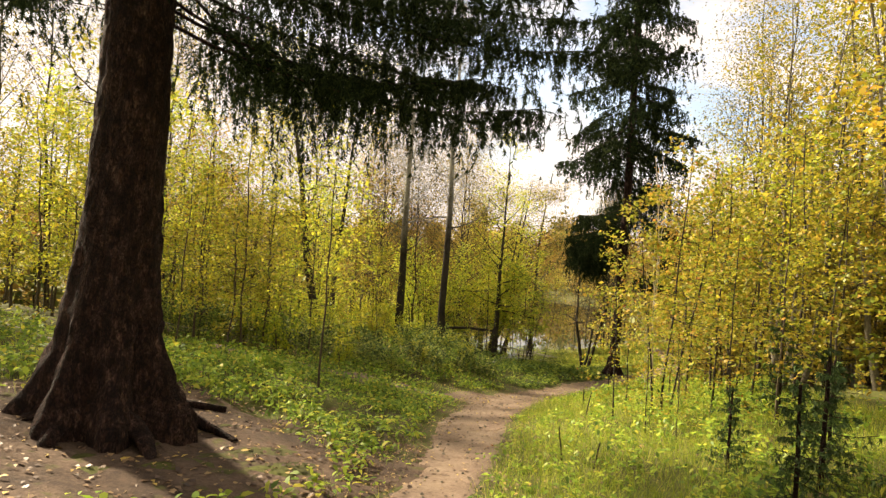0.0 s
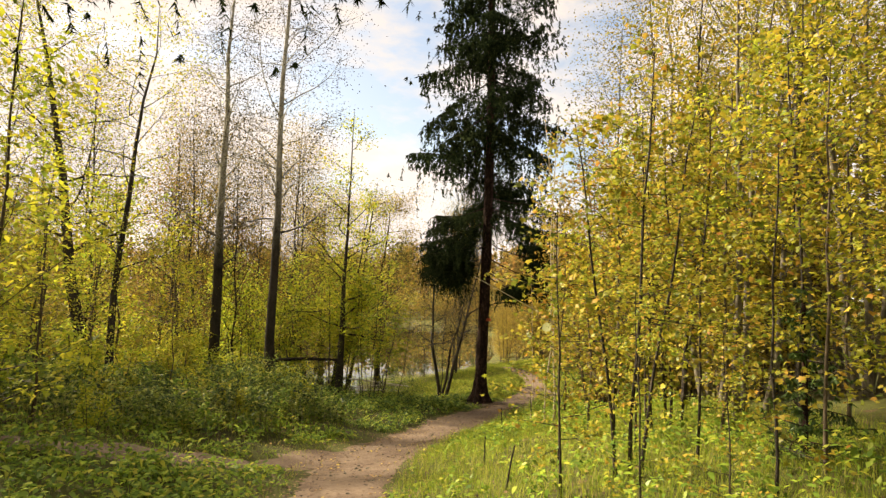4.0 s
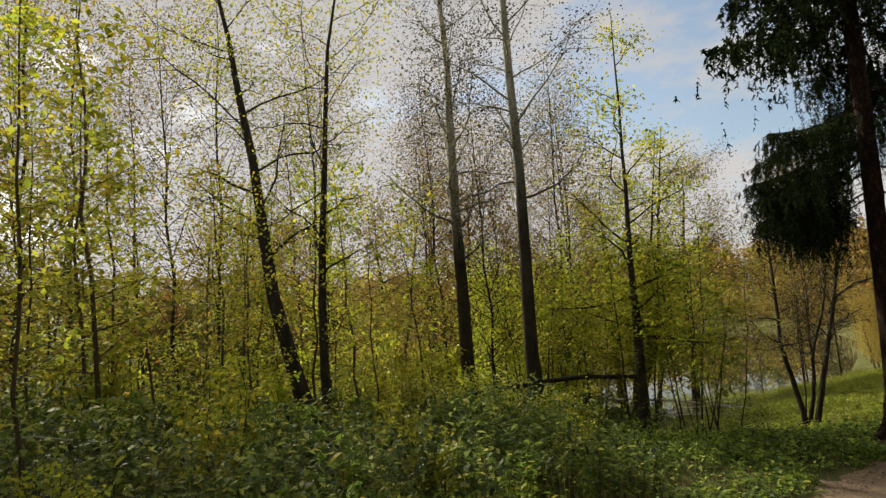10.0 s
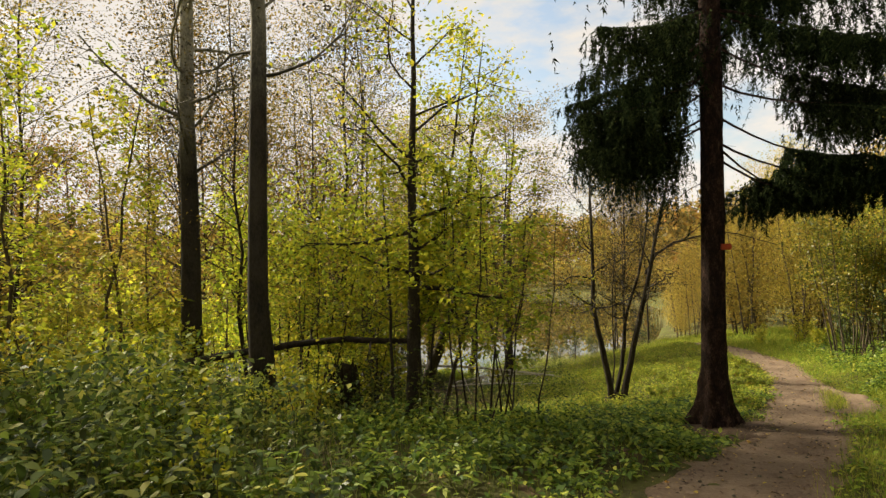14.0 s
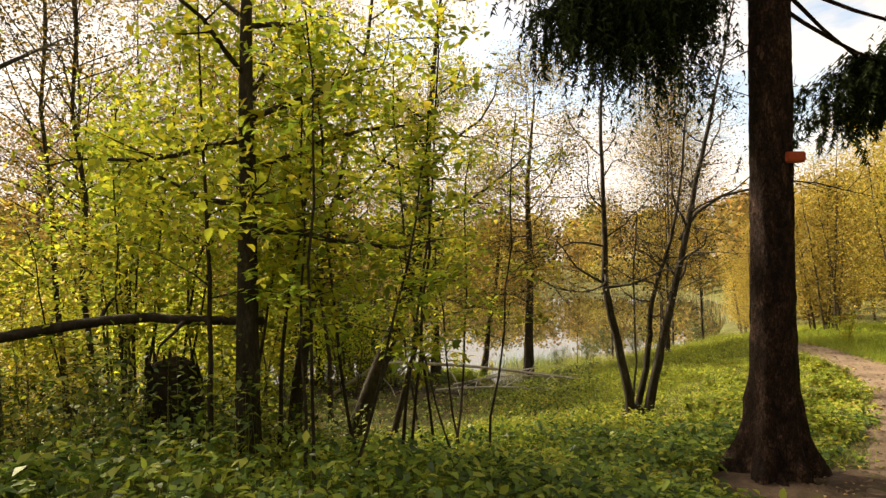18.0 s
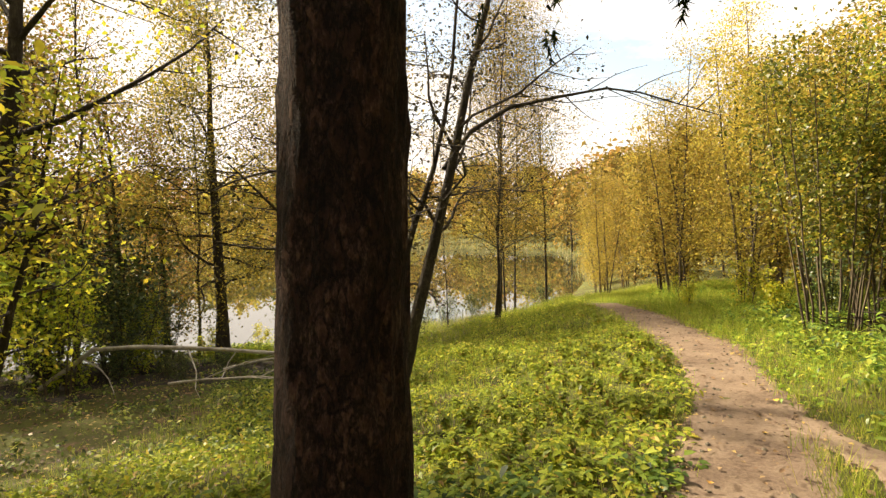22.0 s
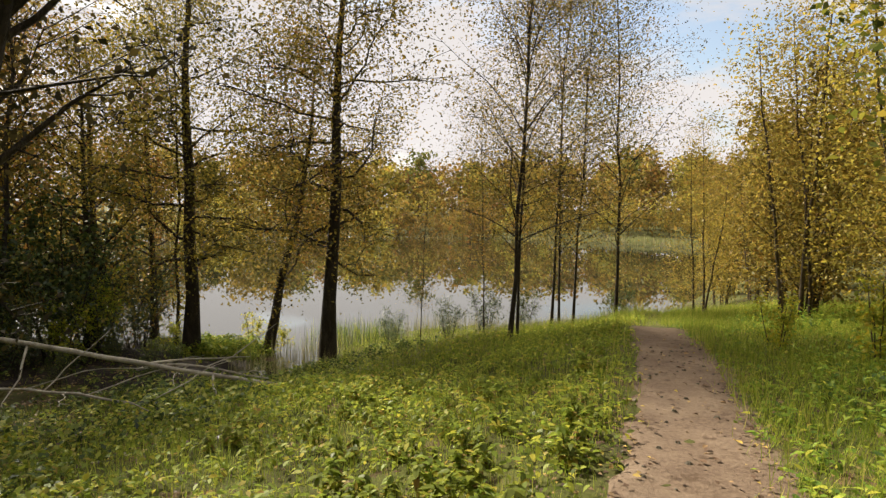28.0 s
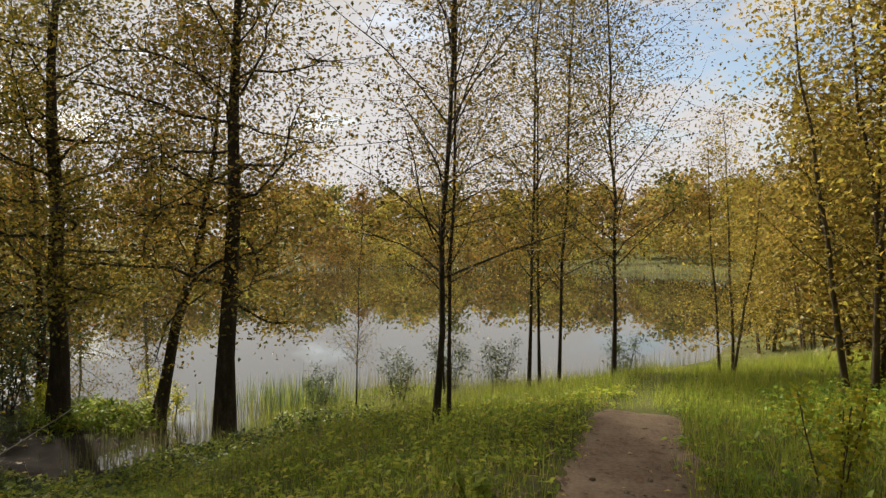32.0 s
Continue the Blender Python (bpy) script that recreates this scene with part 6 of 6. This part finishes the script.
# ---- fallen leaves ----
def litter(name, label, x, y, r, size, lift):
    g = Geo()
    p = np.stack([x, y, ground(x, y) + lift], 1)
    n = len(p)
    az = r.uniform(0, 6.283, n)
    d = np.stack([np.cos(az), np.sin(az), r.normal(size=n) * 0.15], 1)
    s = np.stack([-np.sin(az), np.cos(az), r.normal(size=n) * 0.15], 1)
    k = (size * r.uniform(0.5, 1.3, n))[:, None]
    up = np.array([0, 0, 1.0])
    v = np.stack([p - d * k * 0.5, p + s * k * 0.33 + up * 0.008, p + d * k * 0.5, p - s * k * 0.33 + up * 0.008], 1)
    g.add(v.reshape(-1, 3), np.arange(n)[:, None] * 4 + [0, 1, 2, 3])
    ob = new(name, g.mesh(name, leaf_litter))
    return tagged(ob, label, "leaves", kind="stuff")


x, y, d, r = sample(10000, -1.0, 1.0, -2, 35, 51, lambda x, y, d, r: r.uniform(size=len(x)) < 0.25 + 0.75 * smooth(0.1, 0.6, np.abs(d)))
litter("fallen_leaves", "brown and yellow fallen leaves on the trodden path", x, y, r, 0.042, 0.03)
x, y, d, r = sample(9000, -7, 6, -1, 36, 52, lambda x, y, d, r: off_path(x, y, d, r))
litter("fallen_leaves", "fallen leaves scattered in the grass", x, y, r, 0.06, 0.04)
x, y, d, r = sample(9000, -14, -5, 26, 38, 54, lambda x, y, d, r: ground(x, y) > WATER + 0.02)
litter("fallen_leaves", "brown leaf litter on the low shore", x, y, r, 0.07, 0.015)
x, y, d, r = sample(7000, -9, -1.2, 11, 25, 55, deep)
litter("fallen_leaves", "brown leaf litter below the herbs", x, y, r, 0.08, 0.03)
x, y, d, r = sample(5000, -5, -0.4, 1, 8, 53, lambda x, y, d, r: r.uniform(size=len(x)) < 0.8)
litter("fallen_leaves", "brown litter below the old spruce", x, y, r, 0.06, 0.02)

r = np.random.default_rng(57)
g = Geo()
for k in range(420):
    y = r.uniform(3, 34)
    x = float(np.interp(y, *PATH_X)) + r.uniform(-0.6, 0.6)
    s = r.uniform(0.008, 0.026)
    z = gz(x, y) + 0.012
    a = np.arange(6) * math.pi / 3 + r.uniform(0, 1)
    lo = np.stack([x + s * np.cos(a) * r.uniform(0.8, 1.3, 6), y + s * np.sin(a) * r.uniform(0.8, 1.3, 6), np.full(6, z)], 1)
    hi = np.stack([x + 0.6 * s * np.cos(a), y + 0.6 * s * np.sin(a), z + s * r.uniform(0.4, 0.8, 6)], 1)
    g.add(np.concatenate([lo, hi]), [[q, (q + 1) % 6, 6 + (q + 1) % 6, 6 + q] for q in range(6)])
    g.add(hi, [[0, 1, 2, 3, 4, 5]])
tagged(new("pebbles", g.mesh("pebbles", bark_grey, True)), "small grey stones and crumbs on the path", "stones", kind="stuff")

# ---- reeds and floating plants ----
r = np.random.default_rng(61)
n = 1700
seg = r.uniform(0, 1, n)
line = np.array([(4.9, 37.4), (5.3, 37.6), (5.3, 39.4), (6.2, 41.2), (7.4, 42.8), (9, 43.9), (12.6, 44.8), (15.6, 47.6)])
seg = np.clip(np.round(seg * 22) / 22 + r.normal(size=n) * 0.009, 0, 1)
c = np.stack([np.interp(seg, np.linspace(0, 1, len(line)), line[:, k]) for k in (0, 1)], 1) + r.normal(size=(n, 2)) * 0.32
blades("reeds", "reeds and rushes standing at the pond's edge", c[:, 0], c[:, 1], r, 0.62, 0.006, reed_blade, 0.2)

# ---- dead sticks in the undergrowth ----
r = np.random.default_rng(71)
g = Geo()
for k in range(36):
    y = r.uniform(14, 19)
    x = float(np.interp(y, *PATH_X)) - r.uniform(4, 8)
    a = r.uniform(0, 6.283)
    ln = r.uniform(0.6, 1.8)
    pts = limb(r, (x, y, gz(x, y) + r.uniform(0.05, 0.5)), a, ln, r.normal() * 0.2, r.normal() * 0.2, 5, 0.15)
    tube(g, pts, np.linspace(r.uniform(0.005, 0.012), 0.003, 5), 4)
tagged(new("dead_sticks", g.mesh("dead_sticks", wood_grey)), "grey dead sticks lying in the undergrowth", "dead wood", kind="stuff")

r = np.random.default_rng(81)
n = 3000
u = r.uniform(0, 1, n)
line = np.array([(-17, 52), (-17.5, 60), (-19, 74), (-13, 88), (0, 97), (14, 98), (28, 88), (19.5, 55)])
c = np.stack([np.interp(u, np.linspace(0, 1, 8), line[:, k]) for k in (0, 1)], 1) + r.normal(size=(n, 2)) * 0.6
blades("reeds", "pale reed belt along the far bank", c[:, 0], c[:, 1], r, 1.0, 0.03, reed_blade, 0.2)

r = np.random.default_rng(91)
x, y = 3.4 + r.normal(size=800) * 0.7, 39.3 + r.normal(size=800) * 0.5
k = ground(x, y) > WATER + 0.02
herbs("shore_herbs", "bright green marsh herbs at the foot of the alders", x[k], y[k], np.full(k.sum(), 9.0), r, 0.3, 0.08, 12, leaf_herb, 0.16)
x, y = np.repeat(x[k], 6) + r.normal(size=6 * k.sum()) * 0.12, np.repeat(y[k], 6) + r.normal(size=6 * k.sum()) * 0.12
blades("shore_grass", "tufted sedge on the low shore", x, y, r, 0.35, 0.004, grass_blade, 0.5)

# ---- single leaves and stones on the path ----
r = np.random.default_rng(101)
leaf_meshes = []
for k in range(8):
    g = Geo()
    c, w = r.uniform(0.06, 0.16), r.uniform(0.28, 0.42)
    ring = [(-0.5, 0, 0.0), (-0.25, w * 0.8, c), (0.12, w, c * 1.2), (0.5, 0, 0.05), (0.12, -w, c), (-0.25, -w * 0.8, c * 1.3)]
    g.add([(0, 0, -0.02)] + ring, [[0, 1 + q, 1 + (q + 1) % 6] for q in range(6)])
    leaf_meshes.append(g.mesh("fallen_leaf", single_leaf))
for k in range(300):
    y = 3 + 31 * ((k + r.uniform()) / 300)
    half_w = float(np.interp(y, *PATH_HALF))
    q = r.uniform(-1, 1)
    x = float(np.interp(y, *PATH_X)) + half_w * np.sign(q) * abs(q) ** 0.7
    s = r.uniform(0.035, 0.07)
    leaf_ob = new("fallen_leaf", leaf_meshes[k % 8])
    leaf_ob.matrix_world = pose(x, y, gz(x, y) + 0.026, r.normal() * 8, r.normal() * 8, r.uniform(0, 360)) @ Matrix.Diagonal((s, s, s, 1))
    leaf_ob.parent = footpath

# bent sapling with one pale leaf, and broken dead stems on the verge
bent = thing("bent_sapling", 4.9, 11.35, gz(4.9, 11.35), "thin bleached sapling bent over the verge with one pale leaf", "sapling")
o = np.array([4.9, 11.35, gz(4.9, 11.35)])
line = np.array([(4.9, 11.35, o[2] - 0.05), (4.62, 11.4, -0.6), (4.19, 11.48, 0.03), (3.95, 11.53, 0.3), (3.71, 11.59, 0.56), (3.4, 11.65, 0.72), (3.1, 11.72, 0.88), (2.75, 11.8, 1.06)]) - o
g = Geo()
tube(g, line, np.linspace(0.013, 0.004, 8), 7)
part("stem", g, bark_pale, bent)
g = Geo()
p = np.array([3.7, 11.59, 0.55]) - o
tube(g, [p, p + [0.005, 0, -0.06]], [0.002, 0.002], 4)
stalk = part("leaf_stalk", g, bark_pale, bent)
g = Geo()
c = p + [0.005, 0, -0.06]
ring = [(0, 0, 0), (0.05, 0.01, -0.03), (0.062, 0.012, -0.09), (0.0, 0.0, -0.17), (-0.062, 0.012, -0.09), (-0.05, 0.01, -0.03)]
g.add(np.array([(0, -0.008, -0.08)] + ring) + c, [[0, 1 + q, 1 + (q + 1) % 6] for q in range(6)])
part("leaf", g, pale_leaf, stalk, "single pale hanging leaf")
pole = T("bare_sapling", "slim pale sapling with a bare straight stem", "sapling", "bare saplings on the verge", 135, 5.6, 0.016, bark_pale, leaf_gold, 0.05,
         limbs=9, lo=0.3, length=0.6, twigs=2, per_twig=2, spread=0.05, top=6, wander=0.05, r_top=0.005)
place(pole, 5.0, 14.4)
place_copy(pole, 4.98, 14.0, 120, 0.97)
place_copy(pole, 5.06, 14.05, 240, 0.9)
place_copy(pole, 5.6, 16.4, 60, 0.6)
STALKS = [(4.05, 14.0, 0.5), (2.5, 9.9, 0.45), (2.88, 11.6, 0.4), (1.5, 6.8, 0.4), (1.75, 6.45, 0.3), (5.2, 15.4, 0.5)]
r = np.random.default_rng(131)
for x, y, h in STALKS:
    st = thing("dead_stem", x, y, gz(x, y), "broken dark dead stem standing in the verge grass", "dead wood", "dead stems on the verge")
    a = r.uniform(0, 6.283)
    u = np.linspace(0, 1, 5)
    g = Geo()
    tube(g, np.stack([0.18 * h * u * math.cos(a), 0.18 * h * u * math.sin(a), -0.05 + (h + 0.05) * u], 1) + r.normal(size=(5, 3)) * 0.004, np.linspace(0.011, 0.007, 5), 6, True)
    part("stem", g, bark_dark, st)

r = np.random.default_rng(141)
x, y = r.normal(6.2, 0.7, 1100), r.normal(41.3, 0.7, 1100)
k = shore_distance(x, y) > -2.0
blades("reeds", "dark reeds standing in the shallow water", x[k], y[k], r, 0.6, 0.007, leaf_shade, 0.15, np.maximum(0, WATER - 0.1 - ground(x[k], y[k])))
